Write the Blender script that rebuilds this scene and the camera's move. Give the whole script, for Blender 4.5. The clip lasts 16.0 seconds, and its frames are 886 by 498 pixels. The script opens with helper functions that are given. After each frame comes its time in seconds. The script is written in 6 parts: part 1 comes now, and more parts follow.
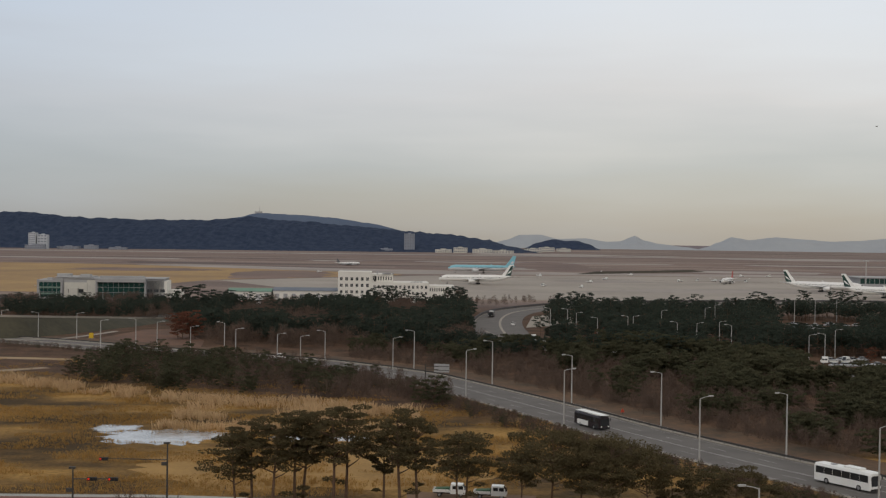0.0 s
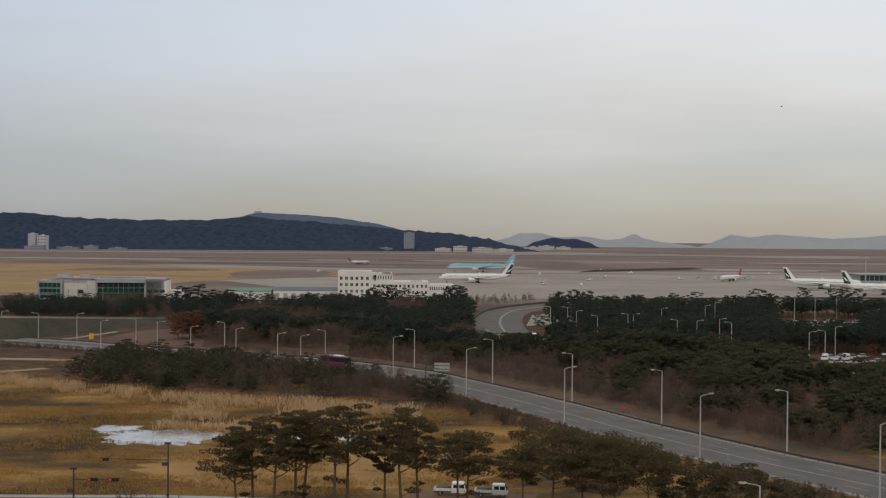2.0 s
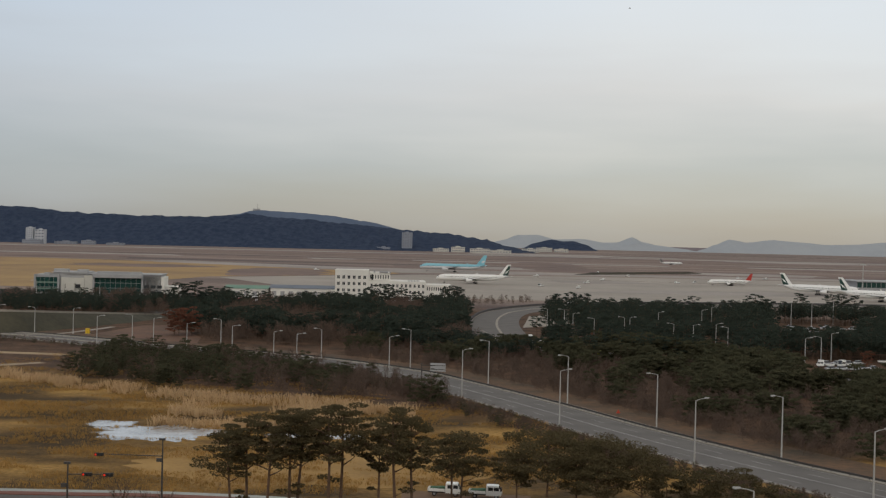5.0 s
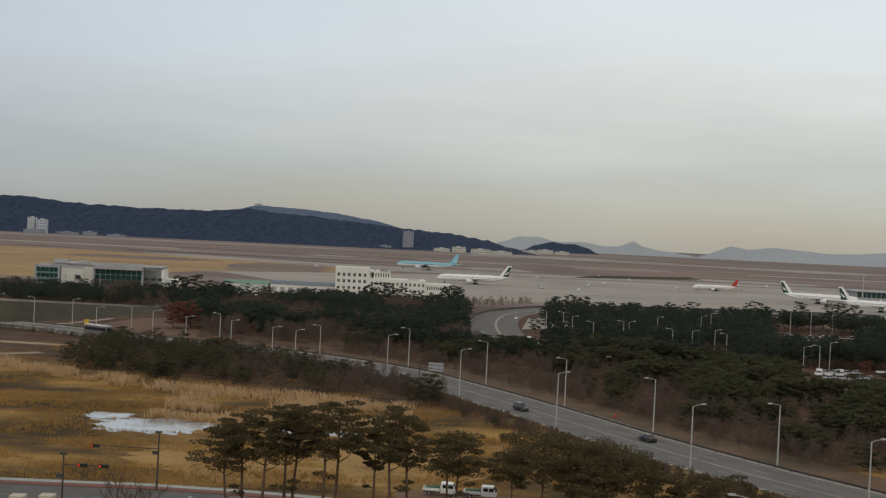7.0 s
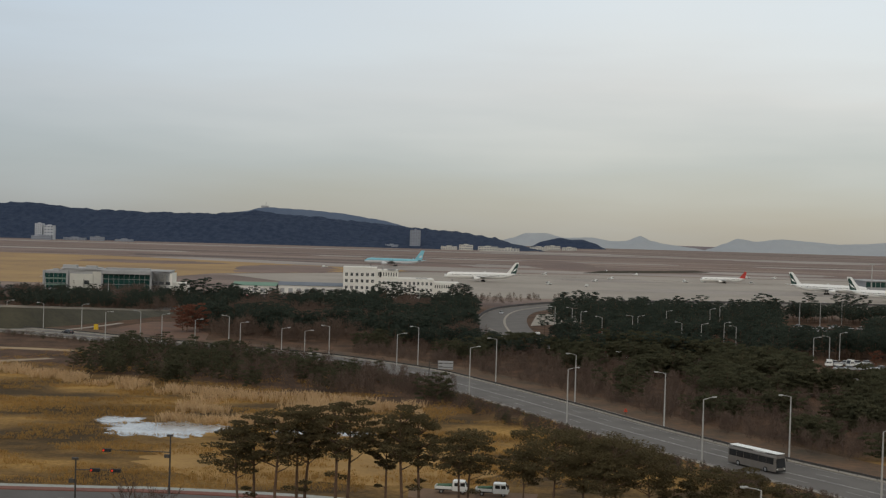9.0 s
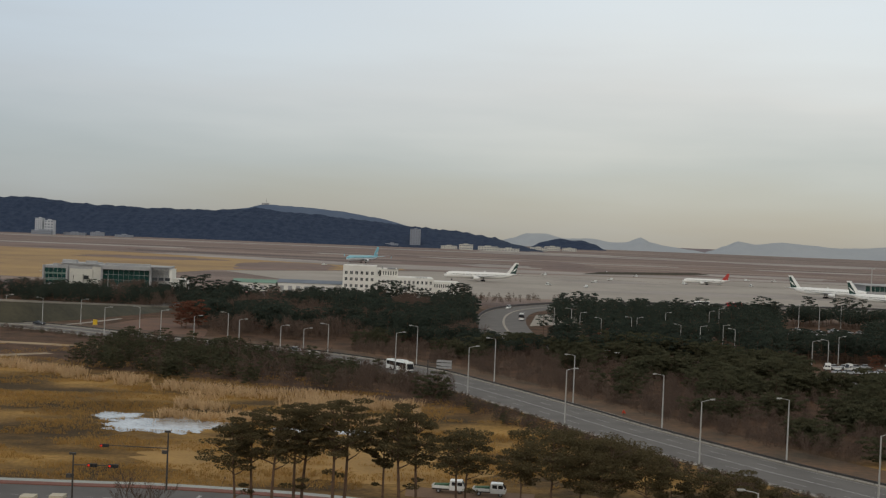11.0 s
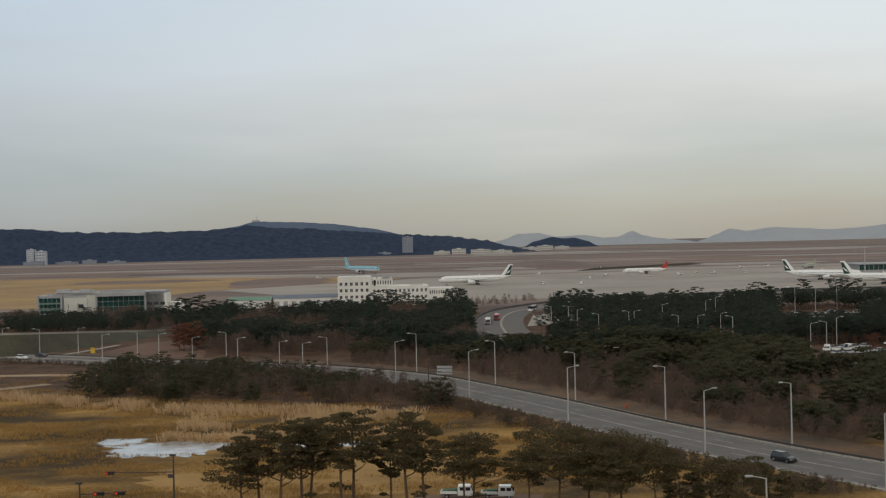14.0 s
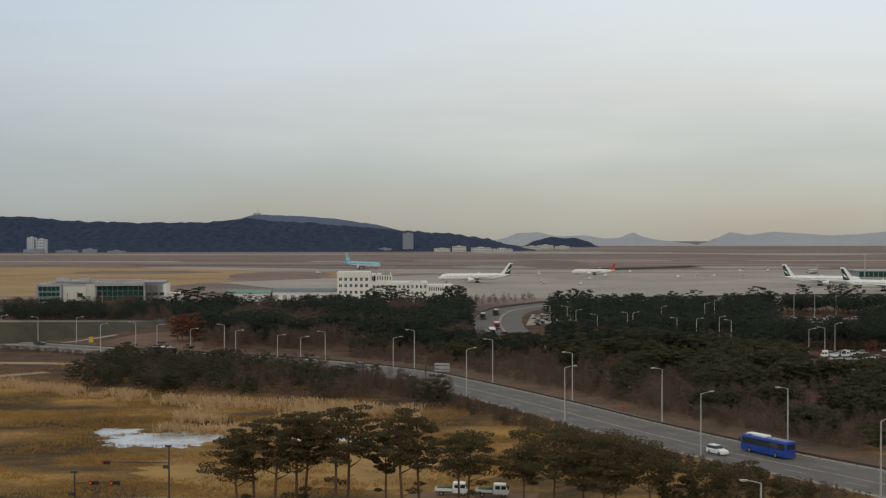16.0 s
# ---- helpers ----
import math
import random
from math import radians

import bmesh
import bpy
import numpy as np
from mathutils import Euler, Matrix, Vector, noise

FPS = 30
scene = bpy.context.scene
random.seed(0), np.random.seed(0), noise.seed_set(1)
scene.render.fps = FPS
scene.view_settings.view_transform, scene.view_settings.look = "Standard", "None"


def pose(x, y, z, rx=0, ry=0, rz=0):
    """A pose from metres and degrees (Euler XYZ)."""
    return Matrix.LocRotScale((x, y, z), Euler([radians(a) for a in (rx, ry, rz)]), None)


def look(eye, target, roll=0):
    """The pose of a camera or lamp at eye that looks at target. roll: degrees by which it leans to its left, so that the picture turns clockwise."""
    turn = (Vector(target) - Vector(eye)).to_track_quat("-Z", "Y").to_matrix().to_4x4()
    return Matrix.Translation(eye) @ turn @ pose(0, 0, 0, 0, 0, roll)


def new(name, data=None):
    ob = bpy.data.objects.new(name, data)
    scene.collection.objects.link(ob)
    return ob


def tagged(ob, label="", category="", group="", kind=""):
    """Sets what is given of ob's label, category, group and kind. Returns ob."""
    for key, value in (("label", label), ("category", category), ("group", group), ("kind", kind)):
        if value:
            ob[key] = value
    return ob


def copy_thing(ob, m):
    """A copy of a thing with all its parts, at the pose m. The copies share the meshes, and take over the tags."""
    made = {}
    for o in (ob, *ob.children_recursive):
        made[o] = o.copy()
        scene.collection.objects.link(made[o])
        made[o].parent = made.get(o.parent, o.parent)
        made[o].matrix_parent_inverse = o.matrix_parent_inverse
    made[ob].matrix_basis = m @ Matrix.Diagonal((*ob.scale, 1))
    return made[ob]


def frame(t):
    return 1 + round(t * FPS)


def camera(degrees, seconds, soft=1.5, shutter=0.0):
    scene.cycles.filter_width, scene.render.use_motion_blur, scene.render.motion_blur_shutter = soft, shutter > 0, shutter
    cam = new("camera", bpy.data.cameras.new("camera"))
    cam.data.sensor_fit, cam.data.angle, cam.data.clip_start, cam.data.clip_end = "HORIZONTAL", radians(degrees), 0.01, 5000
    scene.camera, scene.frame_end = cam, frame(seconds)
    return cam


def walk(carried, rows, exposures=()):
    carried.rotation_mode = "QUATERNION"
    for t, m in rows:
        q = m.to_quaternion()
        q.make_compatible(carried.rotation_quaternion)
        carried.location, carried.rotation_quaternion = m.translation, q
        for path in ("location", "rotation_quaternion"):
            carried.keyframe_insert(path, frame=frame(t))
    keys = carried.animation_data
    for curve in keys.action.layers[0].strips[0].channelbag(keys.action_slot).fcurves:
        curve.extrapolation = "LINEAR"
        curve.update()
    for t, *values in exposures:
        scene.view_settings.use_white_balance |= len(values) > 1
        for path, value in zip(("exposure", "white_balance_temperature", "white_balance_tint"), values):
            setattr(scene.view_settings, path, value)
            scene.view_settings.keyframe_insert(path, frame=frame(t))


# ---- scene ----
# The camera stands at a high window and sways a little in the hand.
cam = camera(40, 16.0, soft=1.3)
walk(cam, [
    (0.0, pose(0, 0, 40, 89.407, -0.785, -0.009)),
    (0.5, pose(0, 0, 40, 89.363, -0.748, -0.014)),
    (1.0, pose(0, 0, 40, 89.279, -0.95, 0.004)),
    (1.5, pose(0, 0, 40, 89.352, -0.509, 0.008)),
    (2.0, pose(0, 0, 40, 89.353, -0.506, -0.024)),
    (2.5, pose(0, 0, 40, 89.351, -0.5, -0.03)),
    (3.0, pose(0, 0, 40, 89.351, -0.495, -0.034)),
    (3.5, pose(0, 0, 40, 89.329, -0.785, -0.041)),
    (4.0, pose(0, 0, 40, 89.401, -0.818, -0.068)),
    (6.5, pose(0, 0, 40, 89.315, -2.694, -0.094)),
    (7, pose(0, 0, 40, 89.356, -2.807, -0.058)),
    (7.5, pose(0, 0, 40, 89.321, -3.171, 0.039)),
    (8, pose(0, 0, 40, 89.275, -5.943, 0.262)),
    (8.5, pose(0, 0, 40, 89.281, -5.855, 0.265)),
    (9, pose(0, 0, 40, 89.256, -1.659, 0.265)),
    (11.5, pose(0, 0, 40, 89.22, -2.404, 0.273)),
    (12.0, pose(0, 0, 40, 89.265, 0.133, 0.283)),
    (12.5, pose(0, 0, 40, 89.394, 1.112, 0.106)),
    (13.0, pose(0, 0, 40, 89.441, 1.277, 0.096)),
    (13.5, pose(0, 0, 40, 89.402, 2.658, 0.075)),
    (14.0, pose(0, 0, 40, 89.494, 1.332, -0.106)),
    (14.5, pose(0, 0, 40, 89.447, 0.31, -0.199)),
    (15.0, pose(0, 0, 40, 89.413, 0.702, -0.05)),
    (15.5, pose(0, 0, 40, 89.378, 0.03, -0.081)),
    (16.0, pose(0, 0, 40, 89.363, 0.013, -0.078)),
], exposures=((0, 0.15, 6950, 12), (4, 0.15, 6950, 11.5), (6.5, 0.16, 6900, 8), (16, 0.15, 6900, 8)))

# ---- light: a hazy overcast evening ----
SUN_TURN, SUN_HEIGHT = 205, 32
world = bpy.data.worlds.new("world")
scene.world = world
world.use_nodes = True
wn, wl = world.node_tree.nodes, world.node_tree.links
wn.clear()


def wnode(kind, **values):
    n = wn.new(kind)
    for key, value in values.items():
        n.inputs[key].default_value = value
    return n


w_out = wn.new("ShaderNodeOutputWorld")
w_add = wn.new("ShaderNodeAddShader")
w_sky_bg = wnode("ShaderNodeBackground", Strength=0.022)
w_cloud_bg = wnode("ShaderNodeBackground", Strength=0.92)
w_sky = wn.new("ShaderNodeTexSky")
w_sky.sky_type, w_sky.sun_disc = "NISHITA", False
w_sky.sun_elevation, w_sky.sun_rotation = radians(SUN_HEIGHT), radians(SUN_TURN)
w_co = wn.new("ShaderNodeTexCoord")
w_sep = wn.new("ShaderNodeSeparateXYZ")
w_map = wn.new("ShaderNodeMapping")
w_map.inputs["Scale"].default_value = (1.3, 1.3, 9.0)
w_noise = wnode("ShaderNodeTexNoise", Scale=2.2, Detail=4.0, Roughness=0.5)
w_shift = wn.new("ShaderNodeMath")
w_shift.operation = "MULTIPLY_ADD"
w_shift.inputs[1].default_value = 0.09
w_ramp = wn.new("ShaderNodeValToRGB")
# overcast sheet: warm haze low down, pale cloud above, cool grey-blue overhead
steps = ((0.0, (0.300, 0.283, 0.264)), (0.022, (0.316, 0.313, 0.309)), (0.055, (0.355, 0.366, 0.384)),
         (0.105, (0.52, 0.508, 0.512)), (0.15, (0.585, 0.60, 0.62)), (0.21, (0.61, 0.655, 0.705)), (0.36, (0.59, 0.605, 0.615)), (1.0, (0.57, 0.555, 0.525)))
for i, (at, colour) in enumerate(steps):
    e = w_ramp.color_ramp.elements[i] if i < 2 else w_ramp.color_ramp.elements.new(at)
    e.position, e.color = at, (*colour, 1)
w_side = wn.new("ShaderNodeMapRange")
w_side.inputs["From Min"].default_value, w_side.inputs["From Max"].default_value = -0.4, 0.15
w_tint = wn.new("ShaderNodeMix")
w_tint.data_type, w_tint.blend_type = "RGBA", "MULTIPLY"
w_tint.inputs["B"].default_value = (0.71, 0.79, 0.905, 1)
w_inv = wn.new("ShaderNodeMath")
w_inv.operation = "SUBTRACT"
w_inv.inputs[0].default_value = 1.0
wl.new(w_co.outputs["Generated"], w_map.inputs["Vector"])
wl.new(w_map.outputs["Vector"], w_noise.inputs["Vector"])
wl.new(w_co.outputs["Generated"], w_sep.inputs["Vector"])
w_cent = wn.new("ShaderNodeMath")
w_cent.operation = "SUBTRACT"
w_cent.inputs[1].default_value = 0.5
wl.new(w_noise.outputs["Fac"], w_cent.inputs[0])
wl.new(w_cent.outputs["Value"], w_shift.inputs[0])
wl.new(w_sep.outputs["Z"], w_shift.inputs[2])
wl.new(w_shift.outputs["Value"], w_ramp.inputs["Fac"])
wl.new(w_sep.outputs["X"], w_side.inputs["Value"])
wl.new(w_side.outputs["Result"], w_inv.inputs[1])
wl.new(w_inv.outputs["Value"], w_tint.inputs["Factor"])
wl.new(w_ramp.outputs["Color"], w_tint.inputs["A"])
wl.new(w_tint.outputs["Result"], w_cloud_bg.inputs["Color"])
wl.new(w_sky.outputs["Color"], w_sky_bg.inputs["Color"])
wl.new(w_sky_bg.outputs["Background"], w_add.inputs[0])
wl.new(w_cloud_bg.outputs["Background"], w_add.inputs[1])
wl.new(w_add.outputs["Shader"], w_out.inputs["Surface"])

sun = new("sun", bpy.data.lights.new("sun", "SUN"))
sun.data.energy, sun.data.angle, sun.data.color = 0.55, radians(20), (1.0, 0.90, 0.78)
sun.matrix_world = look((-60, -140, 90), (0, 0, 0))


# ---- materials ----
def mat(name, a, b=None, scale=1.0, rough=0.8, metal=0.0, bump=0.0, fine=8.0, vary=0.0, glow=None, gloss=0.3, coords="Object", thin=0.0):
    """Two tones mixed by noise at two scales (scale: features a metre), with relief, and a shift of tone from piece to piece."""
    m = bpy.data.materials.new(name)
    m.use_nodes = True
    n, l = m.node_tree.nodes, m.node_tree.links
    p = n["Principled BSDF"]
    p.inputs["Roughness"].default_value, p.inputs["Metallic"].default_value = rough, metal
    p.inputs["Specular IOR Level"].default_value = gloss
    b = b or tuple(c * 0.82 for c in a)
    co = n.new("ShaderNodeTexCoord")
    big, small = n.new("ShaderNodeTexNoise"), n.new("ShaderNodeTexNoise")
    big.inputs["Scale"].default_value, big.inputs["Detail"].default_value = scale, 5.0
    small.inputs["Scale"].default_value, small.inputs["Detail"].default_value = scale * fine, 3.0
    for t in (big, small):
        l.new(co.outputs[coords], t.inputs["Vector"])
    add = n.new("ShaderNodeMath")
    add.operation = "MULTIPLY_ADD"
    add.inputs[1].default_value = 0.45
    l.new(small.outputs["Fac"], add.inputs[0])
    l.new(big.outputs["Fac"], add.inputs[2])
    r = n.new("ShaderNodeMapRange")
    r.inputs["From Min"].default_value, r.inputs["From Max"].default_value = 0.5, 0.95
    l.new(add.outputs["Value"], r.inputs["Value"])
    mix = n.new("ShaderNodeMix")
    mix.data_type = "RGBA"
    mix.inputs["A"].default_value, mix.inputs["B"].default_value = (*a, 1), (*b, 1)
    l.new(r.outputs["Result"], mix.inputs["Factor"])
    colour = mix.outputs["Result"]
    if vary:
        info, hsv = n.new("ShaderNodeObjectInfo"), n.new("ShaderNodeHueSaturation")
        geo = n.new("ShaderNodeNewGeometry")
        both = n.new("ShaderNodeMath")
        both.operation = "ADD"
        l.new(info.outputs["Random"], both.inputs[0])
        l.new(geo.outputs["Random Per Island"], both.inputs[1])
        v = n.new("ShaderNodeMapRange")
        v.inputs["From Max"].default_value = 2.0
        v.inputs["To Min"].default_value, v.inputs["To Max"].default_value = 1 - vary, 1 + vary
        l.new(both.outputs["Value"], v.inputs["Value"])
        l.new(v.outputs["Result"], hsv.inputs["Value"])
        l.new(colour, hsv.inputs["Color"])
        colour = hsv.outputs["Color"]
    l.new(colour, p.inputs["Base Color"])
    if bump:
        bp = n.new("ShaderNodeBump")
        bp.inputs["Strength"].default_value, bp.inputs["Distance"].default_value = bump, 0.05
        l.new(small.outputs["Fac"], bp.inputs["Height"])
        l.new(bp.outputs["Normal"], p.inputs["Normal"])
    if thin:
        # light that passes through thin leaves
        out, leaf, both_sides = n["Material Output"], n.new("ShaderNodeBsdfTranslucent"), n.new("ShaderNodeMixShader")
        both_sides.inputs["Fac"].default_value = thin
        l.new(colour, leaf.inputs["Color"])
        l.new(p.outputs["BSDF"], both_sides.inputs[1])
        l.new(leaf.outputs["BSDF"], both_sides.inputs[2])
        l.new(both_sides.outputs["Shader"], out.inputs["Surface"])
    if glow:
        p.inputs["Emission Color"].default_value, p.inputs["Emission Strength"].default_value = (*glow[:3], 1), glow[3]
    return m


ASPHALT = mat("asphalt", (0.106, 0.096, 0.089), (0.142, 0.130, 0.119), 0.15, 0.9, bump=0.2, fine=20)
STREET = mat("street_asphalt", (0.088, 0.080, 0.074), (0.122, 0.112, 0.104), 0.2, 0.85, bump=0.2, fine=20)
PAINT = mat("road_paint", (0.40, 0.39, 0.37), (0.17, 0.165, 0.155), 0.6, 0.8)
CONCRETE = mat("concrete", (0.33, 0.295, 0.245), (0.25, 0.225, 0.19), 0.3, 0.9, bump=0.2)
APRON = mat("apron_concrete", (0.25, 0.219, 0.186), (0.35, 0.308, 0.262), 0.012, 0.9, fine=12)
TAXI = mat("taxiway_concrete", (0.34, 0.30, 0.265), (0.215, 0.185, 0.165), 0.01, 0.9, fine=12)
GOLD = mat("dry_airfield_grass", (0.37, 0.235, 0.095), (0.225, 0.142, 0.072), 0.010, 0.95, fine=9)
RUSSET = mat("rust_brown_grass", (0.115, 0.080, 0.073), (0.22, 0.148, 0.115), 0.009, 0.95, fine=9)
BRICKWALK = mat("red_paving", (0.21, 0.085, 0.06), (0.15, 0.07, 0.055), 0.5, 0.9, bump=0.2)
PALEWALK = mat("pale_paving", (0.36, 0.37, 0.34), (0.28, 0.29, 0.27), 0.5, 0.9)
WHITEWALL = mat("white_wall_paint", (0.74, 0.72, 0.66), (0.62, 0.60, 0.55), 0.08, 0.7, fine=14)
GREYWALL = mat("grey_wall_panel", (0.36, 0.36, 0.355), (0.29, 0.29, 0.295), 0.1, 0.7)
GREENGLASS = mat("green_glass", (0.012, 0.042, 0.038), (0.02, 0.062, 0.055), 0.3, 0.12, gloss=0.6, vary=0.3)
DARKGLASS = mat("dark_glass", (0.02, 0.022, 0.025), (0.03, 0.032, 0.035), 0.6, 0.1, gloss=0.6)
WINDOW = mat("window_glass", (0.035, 0.04, 0.045), (0.06, 0.065, 0.07), 0.6, 0.15, gloss=0.6, vary=0.3)
GREENROOF = mat("green_metal_roof", (0.10, 0.20, 0.14), (0.14, 0.25, 0.18), 0.1, 0.6)
BLUEROOF = mat("slate_blue_roof", (0.10, 0.12, 0.15), (0.14, 0.16, 0.19), 0.1, 0.6)
STEEL = mat("galvanised_steel", (0.44, 0.43, 0.41), (0.36, 0.355, 0.34), 0.8, 0.55, metal=0.25)
DARKSTEEL = mat("dark_steel", (0.045, 0.042, 0.04), (0.06, 0.055, 0.05), 0.8, 0.6)
LENS = mat("lamp_lens", (0.6, 0.6, 0.58), rough=0.3)
BARK = mat("pine_bark", (0.085, 0.055, 0.038), (0.14, 0.085, 0.055), 1.5, 0.95, bump=0.6)
NEEDLE = mat("pine_needles", (0.080, 0.068, 0.037), (0.120, 0.094, 0.050), 0.9, 0.95, vary=0.10, gloss=0.05, thin=0.35)
FARNEEDLE = mat("forest_pine_needles", (0.040, 0.053, 0.042), (0.060, 0.072, 0.055), 0.15, 0.95, vary=0.09, gloss=0.04, thin=0.42)
YOUNGNEEDLE = mat("young_pine_needles", (0.066, 0.069, 0.042), (0.094, 0.088, 0.052), 0.2, 0.95, vary=0.09, gloss=0.04, thin=0.42)
TWIG = mat("bare_twigs", (0.086, 0.060, 0.047), (0.120, 0.082, 0.062), 0.9, 0.95, vary=0.2)
REDLEAF = mat("withered_red_leaves", (0.20, 0.078, 0.046), (0.13, 0.056, 0.037), 0.9, 0.9, vary=0.2, thin=0.4)
REED = mat("dry_reeds", (0.43, 0.252, 0.078), (0.27, 0.155, 0.050), 0.05, 0.9, vary=0.12, thin=0.3)
PALEREED = mat("pale_reed_plumes", (0.58, 0.41, 0.235), (0.42, 0.28, 0.15), 0.2, 0.9, vary=0.16, thin=0.3)
# pond water: pale sky and darker reed reflections put into the base colours
SKY_WATER = mat("thin_ice", (0.44, 0.45, 0.45), (0.17, 0.165, 0.155), 0.22, 0.14, gloss=0.7)
BUSWHITE = mat("white_vehicle_paint", (0.78, 0.78, 0.75), (0.70, 0.70, 0.67), 0.6, 0.3, gloss=0.5)
TYRE = mat("tyre_rubber", (0.018, 0.018, 0.018), rough=0.85)
RIM = mat("wheel_rim", (0.35, 0.35, 0.35), rough=0.4, metal=0.6)
REDLIGHT = mat("red_signal_light", (0.35, 0.02, 0.01), glow=(1.0, 0.05, 0.02, 0.45))
TAIL = mat("tail_light", (0.30, 0.02, 0.015), rough=0.3)
HEAD = mat("headlight", (0.75, 0.75, 0.72), rough=0.2)
YELLOW = mat("yellow_paint", (0.65, 0.42, 0.03), rough=0.6)
BLACK = mat("black_plastic", (0.02, 0.02, 0.02), rough=0.6)
CREAM = mat("cream_stone", (0.52, 0.47, 0.36), (0.44, 0.39, 0.30), 0.8, 0.85, bump=0.2)


def ground_material():
    """Dry marsh grass, bare earth and dark litter, mixed by broad and fine noise, paler and redder out on the airfield."""
    m = bpy.data.materials.new("dry_ground")
    m.use_nodes = True
    n, l = m.node_tree.nodes, m.node_tree.links
    p = n["Principled BSDF"]
    p.inputs["Roughness"].default_value, p.inputs["Specular IOR Level"].default_value = 0.95, 0.1
    co = n.new("ShaderNodeTexCoord")
    sep = n.new("ShaderNodeSeparateXYZ")
    l.new(co.outputs["Object"], sep.inputs["Vector"])

    def noise_at(sx, sy, scale, detail=5.0):
        mp, t = n.new("ShaderNodeMapping"), n.new("ShaderNodeTexNoise")
        mp.inputs["Scale"].default_value = (sx, sy, 1)
        t.inputs["Scale"].default_value, t.inputs["Detail"].default_value = scale, detail
        l.new(co.outputs["Object"], mp.inputs["Vector"])
        l.new(mp.outputs["Vector"], t.inputs["Vector"])
        return t.outputs["Fac"]

    def ramp(fac, *stops):
        r = n.new("ShaderNodeValToRGB")
        for i, (at, c) in enumerate(stops):
            e = r.color_ramp.elements[i] if i < 2 else r.color_ramp.elements.new(at)
            e.position, e.color = at, (*c, 1)
        l.new(fac, r.inputs["Fac"])
        return r.outputs["Color"]

    def mixed(fac, a, b):
        x = n.new("ShaderNodeMix")
        x.data_type = "RGBA"
        l.new(fac, x.inputs["Factor"])
        l.new(a, x.inputs["A"])
        l.new(b, x.inputs["B"])
        return x.outputs["Result"]

    def band(source, lo, hi):
        r = n.new("ShaderNodeMapRange")
        r.inputs["From Min"].default_value, r.inputs["From Max"].default_value = lo, hi
        l.new(source, r.inputs["Value"])
        return r.outputs["Result"]

    marsh = ramp(noise_at(1, 1.6, 0.035), (0.40, (0.066, 0.043, 0.021)), (0.52, (0.185, 0.108, 0.038)), (0.66, (0.35, 0.206, 0.066)))
    litter = ramp(noise_at(1, 1, 0.12), (0.35, (0.060, 0.039, 0.027)), (0.65, (0.125, 0.073, 0.046)))
    field = ramp(noise_at(0.12, 1, 0.012), (0.35, (0.125, 0.096, 0.092)), (0.50, (0.20, 0.152, 0.130)), (0.66, (0.28, 0.215, 0.175)))
    wood = n.new("ShaderNodeMath")
    wood.operation = "MULTIPLY_ADD"
    wood.inputs[1].default_value = 0.55
    l.new(sep.outputs["X"], wood.inputs[0])
    l.new(sep.outputs["Y"], wood.inputs[2])
    near = mixed(band(wood.outputs["Value"], 262, 285), marsh, litter)
    whole = mixed(band(sep.outputs["Y"], 640, 720), near, field)
    fine = n.new("ShaderNodeMix")
    fine.data_type, fine.blend_type = "RGBA", "OVERLAY"
    fine.inputs["Factor"].default_value = 0.55
    l.new(whole, fine.inputs["A"])
    l.new(ramp(noise_at(1, 1, 1.1), (0.3, (0.25, 0.25, 0.25)), (0.7, (0.72, 0.72, 0.72))), fine.inputs["B"])
    l.new(fine.outputs["Result"], p.inputs["Base Color"])
    bp = n.new("ShaderNodeBump")
    bp.inputs["Strength"].default_value, bp.inputs["Distance"].default_value = 0.6, 0.3
    l.new(noise_at(1, 1, 1.5), bp.inputs["Height"])
    l.new(bp.outputs["Normal"], p.inputs["Normal"])
    return m


GROUND = ground_material()


